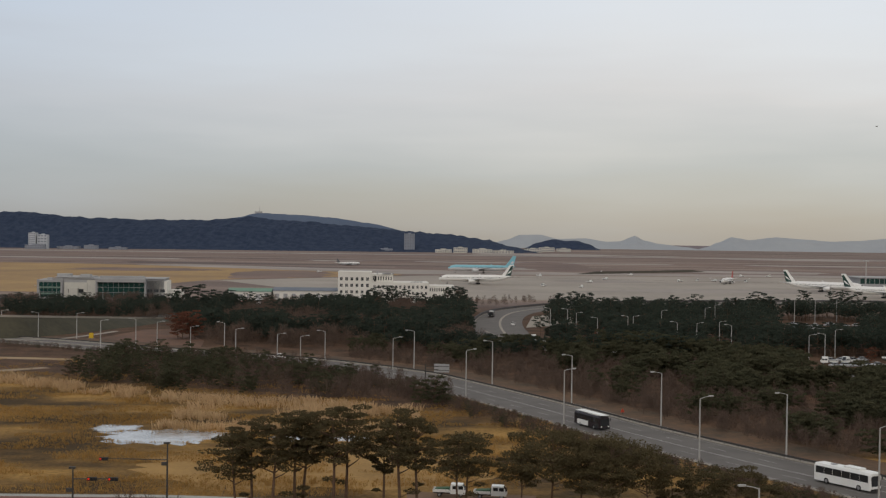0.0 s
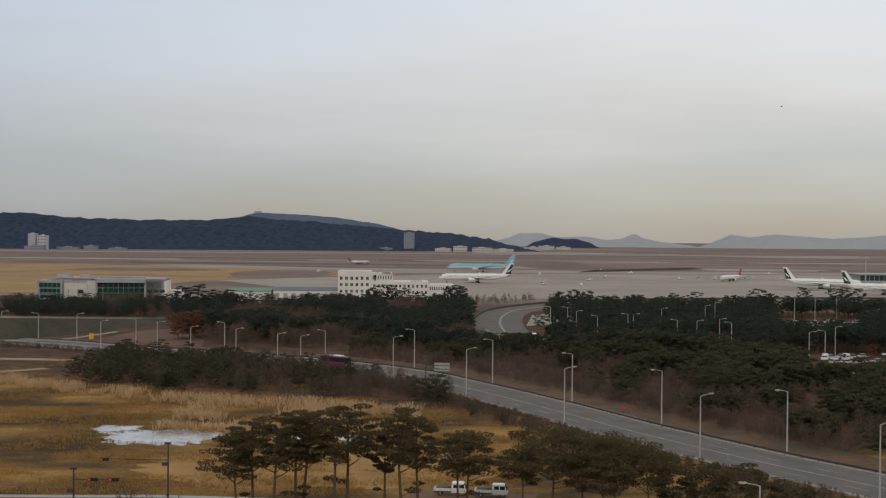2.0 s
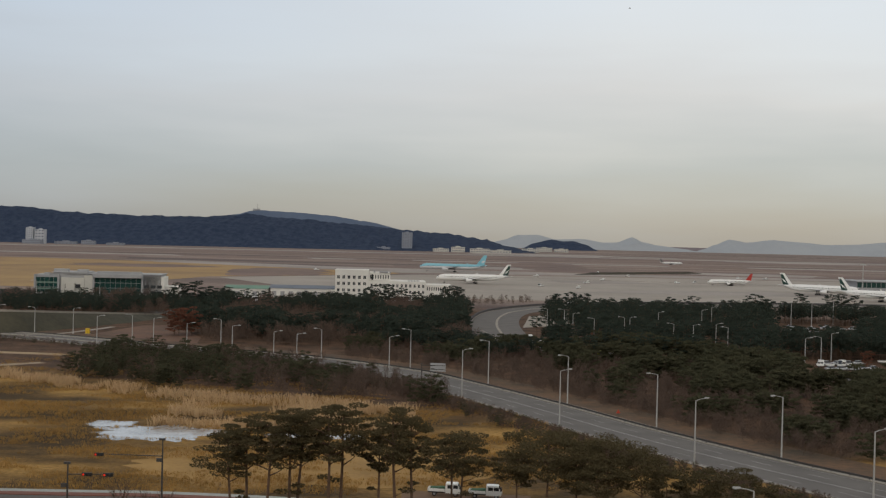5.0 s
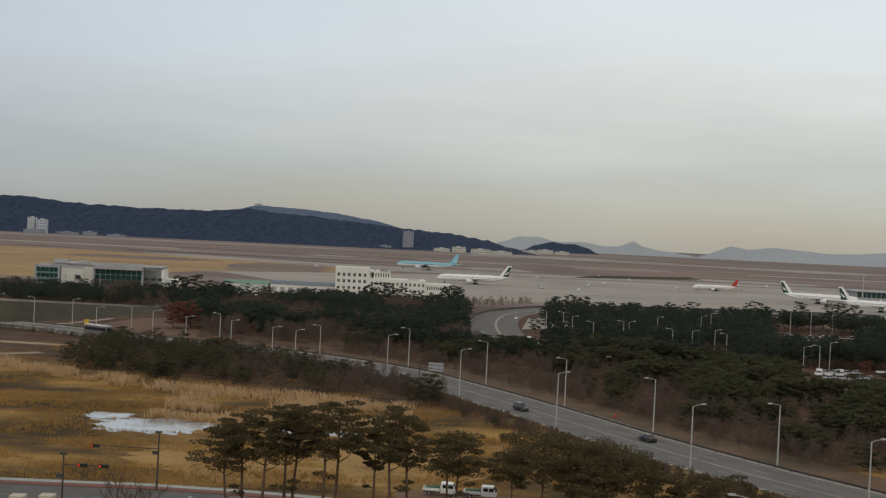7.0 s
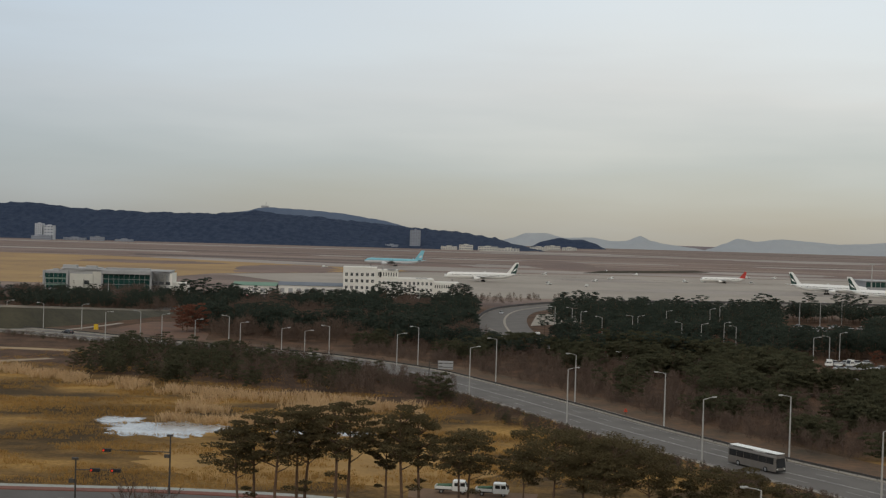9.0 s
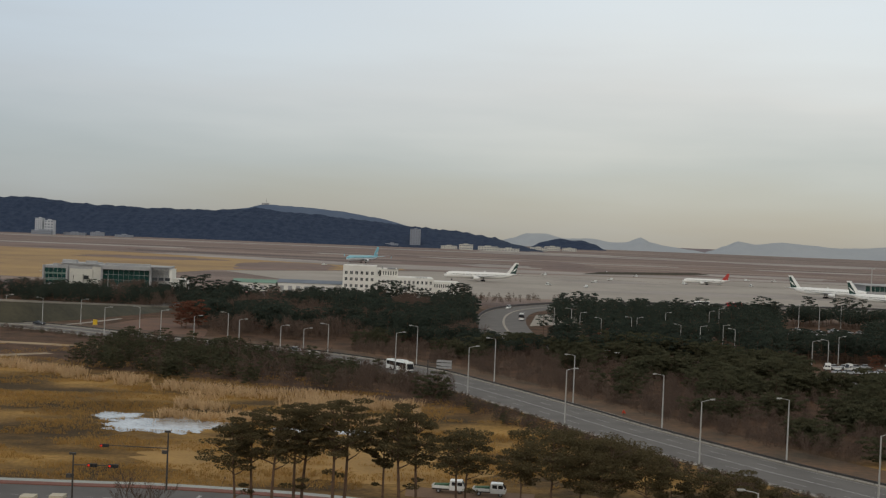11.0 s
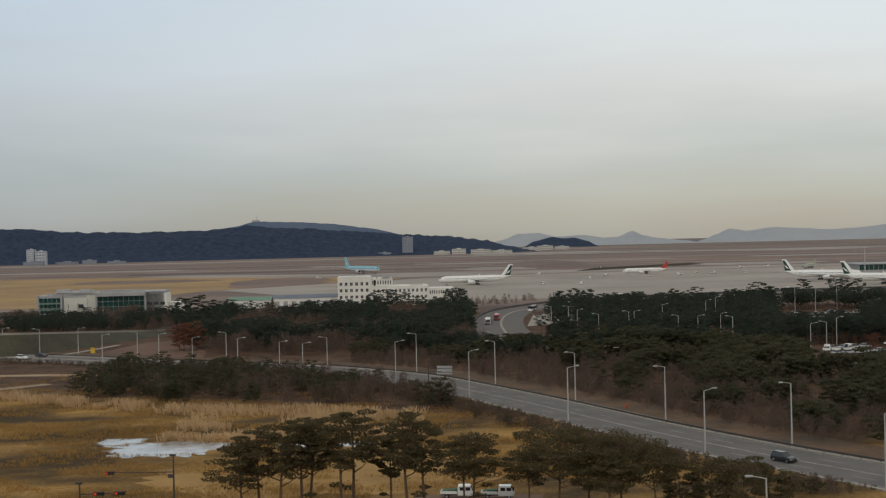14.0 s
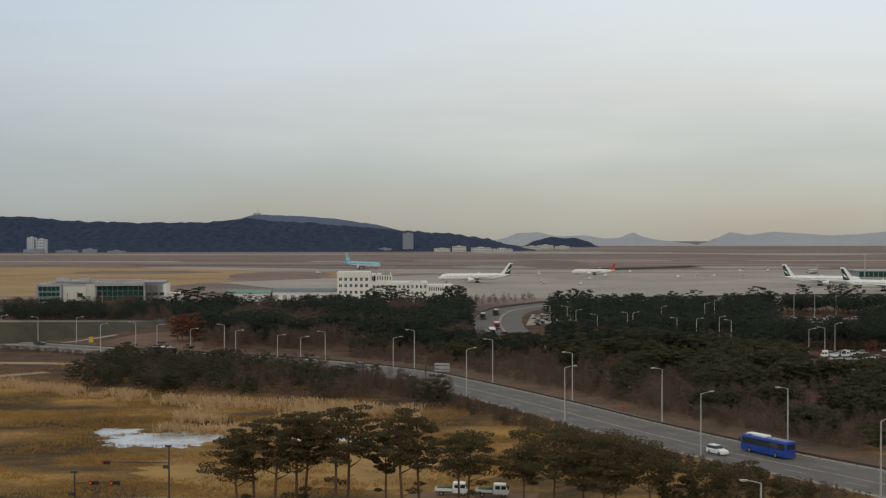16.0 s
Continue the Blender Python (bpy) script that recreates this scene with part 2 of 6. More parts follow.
# ---- mesh helpers ----
class Shape:
    """Vertices and faces gathered into one mesh."""

    def __init__(self):
        self.v, self.f = [], []

    def add(self, verts, faces):
        o = len(self.v)
        self.v += [tuple(p) for p in verts]
        self.f += [tuple(i + o for i in face) for face in faces]
        return self

    def box(self, c, s, bevel=0.0, turn=0.0):
        x, y, z = (k / 2 for k in s)
        b = min(bevel, x * 0.9, y * 0.9)
        ring = ((-x + b, -y), (x - b, -y), (x, -y + b), (x, y - b), (x - b, y), (-x + b, y), (-x, y - b), (-x, -y + b)) if b else ((-x, -y), (x, -y), (x, y), (-x, y))
        k = len(ring)
        ct, st = math.cos(turn), math.sin(turn)
        v = [(c[0] + px * ct - py * st, c[1] + px * st + py * ct, c[2] + h) for h in (-z, z) for px, py in ring]
        f = [tuple(reversed(range(k))), tuple(range(k, 2 * k))] + [(i, (i + 1) % k, k + (i + 1) % k, k + i) for i in range(k)]
        return self.add(v, f)

    def loft(self, rings, close=True):
        k = len(rings[0])
        v = [p for r in rings for p in r]
        f = [(j * k + i, j * k + (i + 1) % k, (j + 1) * k + (i + 1) % k, (j + 1) * k + i) for j in range(len(rings) - 1) for i in range(k)]
        if close:
            f += [tuple(reversed(range(k))), tuple(range((len(rings) - 1) * k, len(rings) * k))]
        return self.add(v, f)

    def tube(self, points, radii, n=6):
        rings = []
        for i, p in enumerate(points):
            a, b = Vector(points[max(i - 1, 0)]), Vector(points[min(i + 1, len(points) - 1)])
            d = (b - a).normalized()
            s = d.orthogonal().normalized() if abs(d.z) > 0.99 else d.cross(Vector((0, 0, 1))).normalized()
            t = d.cross(s)
            r = radii[i]
            rings.append([Vector(p) + r * (math.cos(2 * math.pi * j / n) * s + math.sin(2 * math.pi * j / n) * t) for j in range(n)])
        return self.loft(rings)

    def disc(self, c, r, w, axis="y", n=14):
        """A wheel-like drum of width w."""
        rings = []
        for o, q in ((-w / 2, r * 0.9), (-w / 2 + 0.03, r), (w / 2 - 0.03, r), (w / 2, r * 0.9)):
            ring = []
            for j in range(n):
                a = 2 * math.pi * j / n
                u, v = q * math.cos(a), q * math.sin(a)
                ring.append((c[0] + u, c[1] + o, c[2] + v) if axis == "y" else (c[0] + o, c[1] + u, c[2] + v))
            rings.append(ring)
        return self.loft(rings)

    def mesh(self, name, material, smooth=False):
        me = bpy.data.meshes.new(name)
        me.from_pydata(self.v, [], self.f)
        me.materials.append(material)
        if smooth:
            me.polygons.foreach_set("use_smooth", [True] * len(me.polygons))
        me.validate()
        me.update()
        return me


def part(name, shape, material, parent=None, label="", smooth=False):
    ob = new(name, shape.mesh(name, material, smooth) if isinstance(shape, Shape) else shape)
    if parent:
        ob.parent = parent
    return tagged(ob, label)


def thing(name, label, category, m=None, group=""):
    """An empty at the base of a thing, whose parts hang under it."""
    ob = new(name)
    ob.empty_display_size = 0.5
    if m is not None:
        ob.matrix_basis = m
    return tagged(ob, label, category, group)


def structure(name, shape, material, label, category="ground"):
    return tagged(part(name, shape, material), label, category, kind="structure")


def stuff(name, shape, material, label, category):
    return tagged(part(name, shape, material), label, category, kind="stuff")


# ---- ground and roads ----
def ground():
    s = Shape()
    steps_x = [-4600, -2600, -1500, -900, -500, -300, -200, -120, -60, 0, 60, 120, 200, 300, 500, 900, 1500, 2600, 4600]
    steps_y = [-1500, -600, -200, 0, 80, 140, 200, 260, 320, 400, 500, 650, 800, 1000, 1300, 1700, 2200, 2800, 3500, 4200, 4880]
    k = len(steps_x)
    v = [(x, y, 0) for y in steps_y for x in steps_x]
    f = [(j * k + i, j * k + i + 1, (j + 1) * k + i + 1, (j + 1) * k + i) for j in range(len(steps_y) - 1) for i in range(k - 1)]
    structure("ground", s.add(v, f), GROUND, "flat dry winter ground of marsh grass and airfield")


# far edge of the main road, from beyond the embankment to past the camera's side
EDGE = [Vector(p) for p in ((-640, 440), (-420, 450), (-260, 463), (-200, 464), (-166, 456), (-132, 440), (-97, 418), (-66, 402), (-36, 385), (-5, 355), (13, 324),
                            (31, 288), (46, 255), (63, 223), (75, 204), (95, 172), (135, 112), (185, 37), (245, -53))]
ROAD_WIDTH = 16.4


def smooth_line(points, per=8):
    out = []
    for i in range(len(points) - 1):
        p0, p1, p2, p3 = points[max(i - 1, 0)], points[i], points[i + 1], points[min(i + 2, len(points) - 1)]
        for j in range(per):
            t = j / per
            out.append(0.5 * (2 * p1 + (p2 - p0) * t + (2 * p0 - 5 * p1 + 4 * p2 - p3) * t * t + (3 * p1 - p0 - 3 * p2 + p3) * t ** 3))
    return out + [points[-1]]


class Line:
    """A curve on the ground, known by the metres along it."""

    def __init__(self, points):
        self.p = smooth_line([Vector(p) for p in points])
        self.s = [0.0]
        for a, b in zip(self.p, self.p[1:]):
            self.s.append(self.s[-1] + (b - a).length)

    def at(self, s, off=0.0):
        """The place s metres along and off metres to the right, and the heading."""
        i = min(max(int(np.searchsorted(self.s, s)) - 1, 0), len(self.p) - 2)
        a, b = self.p[i], self.p[i + 1]
        d = (b - a).normalized()
        q = a + d * (s - self.s[i])
        return q + Vector((d.y, -d.x)) * off, math.atan2(d.y, d.x)

    def ribbon(self, s0, s1, a, b, z0, z1, step=6.0):
        """A slab between the offsets a and b, from height z0 up to z1."""
        k = max(int((s1 - s0) / step), 1)
        rings = []
        for j in range(k + 1):
            s = s0 + (s1 - s0) * j / k
            pa, pb = self.at(s, a)[0], self.at(s, b)[0]
            rings.append([(pa.x, pa.y, z0), (pb.x, pb.y, z0), (pb.x, pb.y, z1), (pa.x, pa.y, z1)])
        return Shape().loft(rings)


ROAD = Line(EDGE)
S_END = ROAD.s[-1]


def along(s, off, z=0.0, back=False):
    """A vehicle's pose on the main road."""
    q, a = ROAD.at(s, off)
    return Matrix.Translation((q.x, q.y, z)) @ Matrix.Rotation(a + (math.pi if back else 0), 4, "Z")


def roads():
    road = structure("road", ROAD.ribbon(0, S_END, 0, ROAD_WIDTH, -0.3, 0.06), ASPHALT, "worn grey asphalt main road", "road")
    structure("kerb", ROAD.ribbon(0, S_END, -3.0, -0.02, -0.3, 0.20), CONCRETE, "pale concrete kerb strip beside the main road", "kerb")
    near = structure("kerb_near", ROAD.ribbon(0, S_END, ROAD_WIDTH + 0.02, ROAD_WIDTH + 0.9, -0.3, 0.16), CONCRETE, "low concrete kerb on the marsh side of the road", "kerb")
    structure("median", ROAD.ribbon(0, 540, 7.7, 8.9, 0.0, 0.24), CONCRETE, "pale concrete median on the far stretch of road", "kerb")
    marks = Shape()
    for off in (0.7, 8.0, 8.35, 15.6):
        k = ROAD.ribbon(320, 900, off - 0.09, off + 0.09, 0.03, 0.066)
        marks.add(k.v, k.f)
    s = 320.0
    while s < 900:
        for off in (4.4, 12.0):
            k = ROAD.ribbon(s, s + 5, off - 0.09, off + 0.09, 0.03, 0.066)
            marks.add(k.v, k.f)
        s += 13
    structure("lane_markings", marks, PAINT, "worn white lane lines on the road", "road marking")
    # guard rail along the far kerb: posts and a beam
    rail = thing("guard_rail", "dull steel guard rail on short posts along the road", "guard rail")
    part("beam", ROAD.ribbon(330, 900, -0.35, -0.27, 0.45, 0.85, 4.0), DARKSTEEL, rail)
    post = Shape().box((0, 0, 0.45), (0.12, 0.14, 0.7), 0.02).mesh("post", DARKSTEEL)
    s = 332.0
    while s < 900:
        q, a = ROAD.at(s, -0.43)
        ob = part("post", post, None, rail)
        ob.matrix_basis = Matrix.Translation((q.x, q.y, 0)) @ Matrix.Rotation(a, 4, "Z")
        s += 4.0


INNER = Line(((22, 520), (30, 470), (44, 425), (62, 398), (75, 389), (91, 380), (111, 370), (130, 357), (160, 338), (220, 300), (300, 250)))
NEAR = Line(((-420, 178), (-200, 179), (-64, 180.5), (-41, 181), (-15, 177.5), (6, 168), (30, 154), (60, 134), (130, 90)))
AIRPORT = Line(((26, 440), (26, 480), (25.6, 543), (29, 598), (36, 641), (45, 666), (57, 690), (78, 720), (125, 754), (240, 789), (330, 800), (480, 806)))


def slab(name, corners, z, material, label, category="ground"):
    k = len(corners)
    v = [(x, y, h) for h in (-0.4, z) for x, y in corners]
    f = [tuple(reversed(range(k))), tuple(range(k, 2 * k))] + [(i, (i + 1) % k, k + (i + 1) % k, k + i) for i in range(k)]
    return structure(name, Shape().add(v, f), material, label, category)


def side_roads():
    structure("road_inner", INNER.ribbon(0, INNER.s[-1], -3.5, 3.5, -0.3, 0.05), ASPHALT, "grey asphalt service road between the trees", "road")
    structure("kerb_inner", INNER.ribbon(0, INNER.s[-1], 3.52, 4.1, -0.3, 0.17), CONCRETE, "pale kerb of the service road", "kerb")
    structure("street", NEAR.ribbon(0, NEAR.s[-1], 0.3, 18.5, -0.3, 0.04), STREET, "dark asphalt street with a junction", "road")
    structure("pavement_red", NEAR.ribbon(0, NEAR.s[-1], -1.6, 0.28, -0.3, 0.17), BRICKWALK, "red paved kerb strip beside the street", "pavement")
    structure("pavement_pale", NEAR.ribbon(0, NEAR.s[-1], -3.4, -1.62, -0.3, 0.165), PALEWALK, "pale paved footpath beside the street", "pavement")
    marks = Shape()
    s = 330.0
    while s < 470:
        for off in (7.0, 10.4):
            k = NEAR.ribbon(s, s + 1.2, off - 0.07, off + 0.07, 0.0, 0.046)
            marks.add(k.v, k.f)
        s += 2.6
    marks.box((-34.9, 175.6, 0.03), (0.5, 4.2, 0.034), turn=-0.05)
    marks.box((-30.5, 174.2, 0.03), (5.0, 0.14, 0.034), turn=-0.06)
    marks.box((-30.5, 173.4, 0.03), (5.0, 0.14, 0.034), turn=-0.06)
    structure("street_markings", marks, PAINT, "worn white dashed lines on the street", "road marking")
    slab("truck_lane", ((-5, 183), (14, 181), (15, 188), (-5, 190)), 0.05, mat("worn_earth", (0.20, 0.12, 0.068), (0.13, 0.08, 0.05), 0.3, 0.95, bump=0.3), "bare brown earth lay-by where trucks park", "pavement")
    end = AIRPORT.s[-1]
    structure("road_airport", AIRPORT.ribbon(0, end, -11, 11, -0.3, 0.06), ASPHALT, "curving grey airport approach road", "road")
    structure("wall_barrier", AIRPORT.ribbon(30, end, -12.0, -11.4, -0.3, 1.35), mat("dark_barrier_concrete", (0.075, 0.07, 0.072), (0.11, 0.10, 0.10), 0.2, 0.9), "dark concrete barrier round the curve of the approach road", "barrier")
    structure("road_airport_kerb", AIRPORT.ribbon(0, end, -11.38, -11.02, -0.3, 0.22), CONCRETE, "pale kerb of the approach road", "kerb")
    structure("road_airport_median", AIRPORT.ribbon(0, end, 0.1, 1.2, 0.0, 0.24), CONCRETE, "pale median of the approach road", "kerb")
    branch = Line(((-175, 447), (-150, 446.5), (-141, 453), (-134.5, 474), (-131, 490)))
    structure("road_branch", branch.ribbon(0, branch.s[-1], -1.3, 1.3, -0.3, 0.07), APRON, "pale concrete slip lane at the foot of the ramp", "road")
    slab("earth_corner", ((-129, 456), (-100, 432), (-84, 424), (-88, 452), (-110, 505), (-122, 500)), 0.04, mat("red_earth", (0.17, 0.088, 0.055), (0.10, 0.062, 0.043), 0.06, 0.95, bump=0.4), "reddish bare earth beside the slip lane", "earth")


def airfield():
    slab("apron", ((-190, 1040), (-60, 800), (8, 778), (480, 778), (900, 778), (900, 1290), (520, 1330), (150, 1290), (-20, 1230)), 0.05, APRON,
         "broad grey concrete aircraft apron", "apron")
    slab("grass_gold", ((-900, 800), (-240, 800), (-200, 1045), (-40, 1240), (-60, 1330), (-330, 1490), (-900, 1620)), 0.04, GOLD, "golden dry grass on the airfield", "grass")
    slab("taxiway_1", ((-380, 1500), (-330, 1560), (-100, 1440), (160, 1405), (900, 1440), (900, 1370), (150, 1320), (-40, 1280)), 0.09, TAXI, "pale concrete taxiway", "taxiway")
    slab("grass_strip_1", ((-60, 1470), (160, 1440), (560, 1462), (560, 1620), (100, 1600), (-60, 1580)), 0.06, RUSSET, "rust-brown dry grass strip", "grass")
    slab("runway_1", ((-1600, 1760), (-1600, 1830), (200, 1950), (1600, 2060), (1600, 1980), (200, 1880)), 0.08, TAXI, "long pale concrete runway", "runway")
    slab("grass_strip_2", ((-1600, 2050), (-1600, 2300), (1800, 2600), (1800, 2330)), 0.07, RUSSET, "rust-brown dry grass strip", "grass")
    slab("runway_2", ((-1600, 2420), (-1600, 2500), (1800, 2850), (1800, 2740)), 0.08, TAXI, "far pale concrete runway", "runway")
    slab("grass_island_1", ((380, 1500), (760, 1560), (800, 1640), (420, 1600)), 0.07, RUSSET, "rust-brown grass island", "grass")
    slab("grass_island_2", ((230, 1690), (520, 1730), (560, 1790), (260, 1780)), 0.07, RUSSET, "rust-brown grass island", "grass")
    slab("grass_island_3", ((520, 1210), (900, 1230), (900, 1270), (540, 1250)), 0.08, RUSSET, "rust-brown grass island", "grass")
    slab("drain_line", ((65, 1216), (440, 1133), (440, 1129), (65, 1211)), 0.08, RUSSET, "dark narrow drain across the apron", "drain")
    slab("apron_stain", ((90, 905), (330, 930), (420, 1010), (180, 985)), 0.07, TAXI, "paler worn concrete bay on the apron", "apron")
    slab("forecourt", ((37.5, 540), (58, 560), (84, 622), (70, 650), (46, 618)), 0.045, CONCRETE, "pale concrete forecourt beside the approach road", "pavement")
    # irregular worn patches of grass and concrete, out to the far runway
    for n_, (cx, cy, rx, ry, skin) in enumerate(((156, 1782, 70, 130, RUSSET), (411, 2339, 103, 120, RUSSET), (423, 1948, 81, 60, RUSSET), (-160, 1223, 54, 110, RUSSET), (-531, 1678, 132, 100, RUSSET),
                                                 (-306, 1876, 113, 90, RUSSET), (531, 1849, 94, 70, RUSSET), (-79, 1856, 60, 70, RUSSET), (70, 1544, 50, 60, TAXI), (388, 1522, 85, 70, TAXI),
                                                 (-325, 1317, 73, 50, RUSSET), (157, 1132, 58, 30, TAXI), (289, 2859, 212, 150, TAXI), (764, 2580, 156, 120, TAXI))):
        ring = []
        for j in range(48):
            a = 2 * math.pi * j / 48
            r = 1 + 0.5 * noise.noise((math.cos(a) * 1.4, math.sin(a) * 1.4, n_ * 3.3)) + 0.25 * noise.noise((math.cos(a) * 5, math.sin(a) * 5, n_ * 1.7))
            ring.append((cx + rx * r * math.cos(a), cy + ry * r * math.sin(a)))
        grass = skin is RUSSET
        slab("grass_patch" if grass else "worn_concrete", ring, 0.11 + 0.004 * n_, skin, "rust-brown patch of dry grass" if grass else "pale worn concrete patch", "grass" if grass else "taxiway")
    # a low dark drainage bank
    rings = []
    for j in range(25):
        t = j / 24
        c = Vector((150 + 180 * t, 1352 + 178 * t))
        w, h = 3.2, (2.6 + 0.5 * noise.noise((j * 0.7, 0, 0))) * min(1, 8 * t, 8 * (1 - t)) + 0.05
        rings.append([(c.x - w, c.y + w, -0.2), (c.x + w, c.y - w, -0.2), (c.x + w * 0.4, c.y - w * 0.4, h), (c.x - w * 0.4, c.y + w * 0.4, h)])
    structure("bank", Shape().loft(rings), mat("dark_bank_grass", (0.05, 0.045, 0.035), (0.075, 0.065, 0.05), 0.05, 0.95), "low dark grassed drainage bank", "bank")


def ridge(name, points, depth, material, label, rough=3.0, seed=0.0, base=0.0):
    """A wooded ridge: a crest line through (x, y, height), with slopes to both sides and an uneven skyline."""
    crest = []
    for (x0, y0, h0), (x1, y1, h1) in zip(points, points[1:]):
        k = max(int(math.hypot(x1 - x0, y1 - y0) / 9), 2)
        for j in range(k):
            t = j / k
            u = (1 - math.cos(t * math.pi)) / 2 * 0.5 + t * 0.5
            crest.append((x0 + (x1 - x0) * t, y0 + (y1 - y0) * t, h0 + (h1 - h0) * u))
    crest.append(points[-1])
    rows = []
    for j, (x, y, h) in enumerate(crest):
        row = []
        for a, q in ((-1.0, 0.0), (-0.8, 0.22), (-0.6, 0.45), (-0.4, 0.68), (-0.2, 0.88), (-0.08, 0.97), (0.0, 1.0), (0.5, 0.6), (1.0, 0.0)):
            n1 = noise.noise((x * 0.004 + seed, a * 3.0, 1.3)) * 0.16 * q * (1 - q) * 4
            n2 = noise.noise((x * 0.05, (y + a * depth) * 0.05, seed)) + 0.6 * noise.noise((x * 0.16, a * 40, seed + 5))
            row.append((x, y + a * depth, base + max(0, h * (q + n1)) + rough * n2 * (q > 0.05)))
        rows.append(row)
    k = len(rows[0])
    v = [p for r in rows for p in r]
    f = [(j * k + i, (j + 1) * k + i, (j + 1) * k + i + 1, j * k + i + 1) for j in range(len(rows) - 1) for i in range(k - 1)]
    structure(name, Shape().add(v, f), material, label, "hill")


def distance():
    # the haze of distance is put into the base colours of woods and hills
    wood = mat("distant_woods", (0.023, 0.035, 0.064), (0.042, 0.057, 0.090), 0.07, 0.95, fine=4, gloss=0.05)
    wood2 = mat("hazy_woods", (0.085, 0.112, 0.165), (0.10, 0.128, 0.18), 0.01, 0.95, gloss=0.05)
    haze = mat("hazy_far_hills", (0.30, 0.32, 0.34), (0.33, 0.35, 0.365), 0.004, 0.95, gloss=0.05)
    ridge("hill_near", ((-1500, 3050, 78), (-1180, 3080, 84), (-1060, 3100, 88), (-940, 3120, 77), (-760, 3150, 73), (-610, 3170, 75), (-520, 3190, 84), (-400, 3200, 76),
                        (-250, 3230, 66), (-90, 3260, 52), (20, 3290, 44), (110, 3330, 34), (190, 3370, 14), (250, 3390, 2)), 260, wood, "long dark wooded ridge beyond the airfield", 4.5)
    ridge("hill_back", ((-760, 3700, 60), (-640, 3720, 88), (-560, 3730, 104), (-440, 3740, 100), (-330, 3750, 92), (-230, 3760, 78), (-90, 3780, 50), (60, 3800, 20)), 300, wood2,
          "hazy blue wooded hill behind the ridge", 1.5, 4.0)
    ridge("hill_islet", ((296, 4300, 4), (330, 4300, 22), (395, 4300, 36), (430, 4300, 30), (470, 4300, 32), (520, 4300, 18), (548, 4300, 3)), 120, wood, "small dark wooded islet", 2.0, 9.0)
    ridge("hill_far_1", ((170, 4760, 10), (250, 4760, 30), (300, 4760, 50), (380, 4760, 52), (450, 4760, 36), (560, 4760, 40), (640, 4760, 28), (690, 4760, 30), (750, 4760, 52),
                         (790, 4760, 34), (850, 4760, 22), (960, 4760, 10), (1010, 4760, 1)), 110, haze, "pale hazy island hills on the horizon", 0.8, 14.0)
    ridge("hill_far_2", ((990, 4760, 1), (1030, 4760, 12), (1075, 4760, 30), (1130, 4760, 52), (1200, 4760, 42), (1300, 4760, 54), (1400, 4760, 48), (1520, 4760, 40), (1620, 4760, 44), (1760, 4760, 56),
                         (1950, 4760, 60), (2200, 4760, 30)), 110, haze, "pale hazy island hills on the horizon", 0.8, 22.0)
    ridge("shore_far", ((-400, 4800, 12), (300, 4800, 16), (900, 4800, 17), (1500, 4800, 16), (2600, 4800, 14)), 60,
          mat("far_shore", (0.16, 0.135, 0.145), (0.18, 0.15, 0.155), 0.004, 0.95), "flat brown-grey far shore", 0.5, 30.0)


# ---- buildings ----
def facade(shape, x0, x1, z0, z1, y, thick, cols, rows):
    """A wall with openings: cols and rows are the openings' extents along and up. Returns the openings."""
    xs = [x0] + [k for c in cols for k in c] + [x1]
    zs = [z0] + [k for r in rows for k in r] + [z1]
    for j in range(0, len(zs) - 1, 2):
        shape.box(((x0 + x1) / 2, y + thick / 2, (zs[j] + zs[j + 1]) / 2), (x1 - x0, thick, zs[j + 1] - zs[j]))
    for r in rows:
        for i in range(0, len(xs) - 1, 2):
            shape.box(((xs[i] + xs[i + 1]) / 2, y + thick / 2, (r[0] + r[1]) / 2), (xs[i + 1] - xs[i], thick, r[1] - r[0]))
    return [(c, r) for c in cols for r in rows]


def window(parent, c, r, y, frame_mat=WHITEWALL, bars=1):
    w, h = c[1] - c[0], r[1] - r[0]
    s = Shape()
    t = 0.09
    for z in (r[0] + t / 2, r[1] - t / 2):
        s.box(((c[0] + c[1]) / 2, y, z), (w, 0.1, t))
    for i in range(bars + 2):
        s.box((c[0] + t / 2 + (w - t) * i / (bars + 1), y, (r[0] + r[1]) / 2), (t, 0.1, h - 2 * t))
    fr = part("window", s, frame_mat, parent)
    part("pane", Shape().box(((c[0] + c[1]) / 2, y + 0.03, (r[0] + r[1]) / 2), (w - t, 0.03, h - t)), WINDOW, fr)


def spread(x0, x1, n, w):
    step = (x1 - x0) / n
    return [(x0 + step * (i + 0.5) - w / 2, x0 + step * (i + 0.5) + w / 2) for i in range(n)]


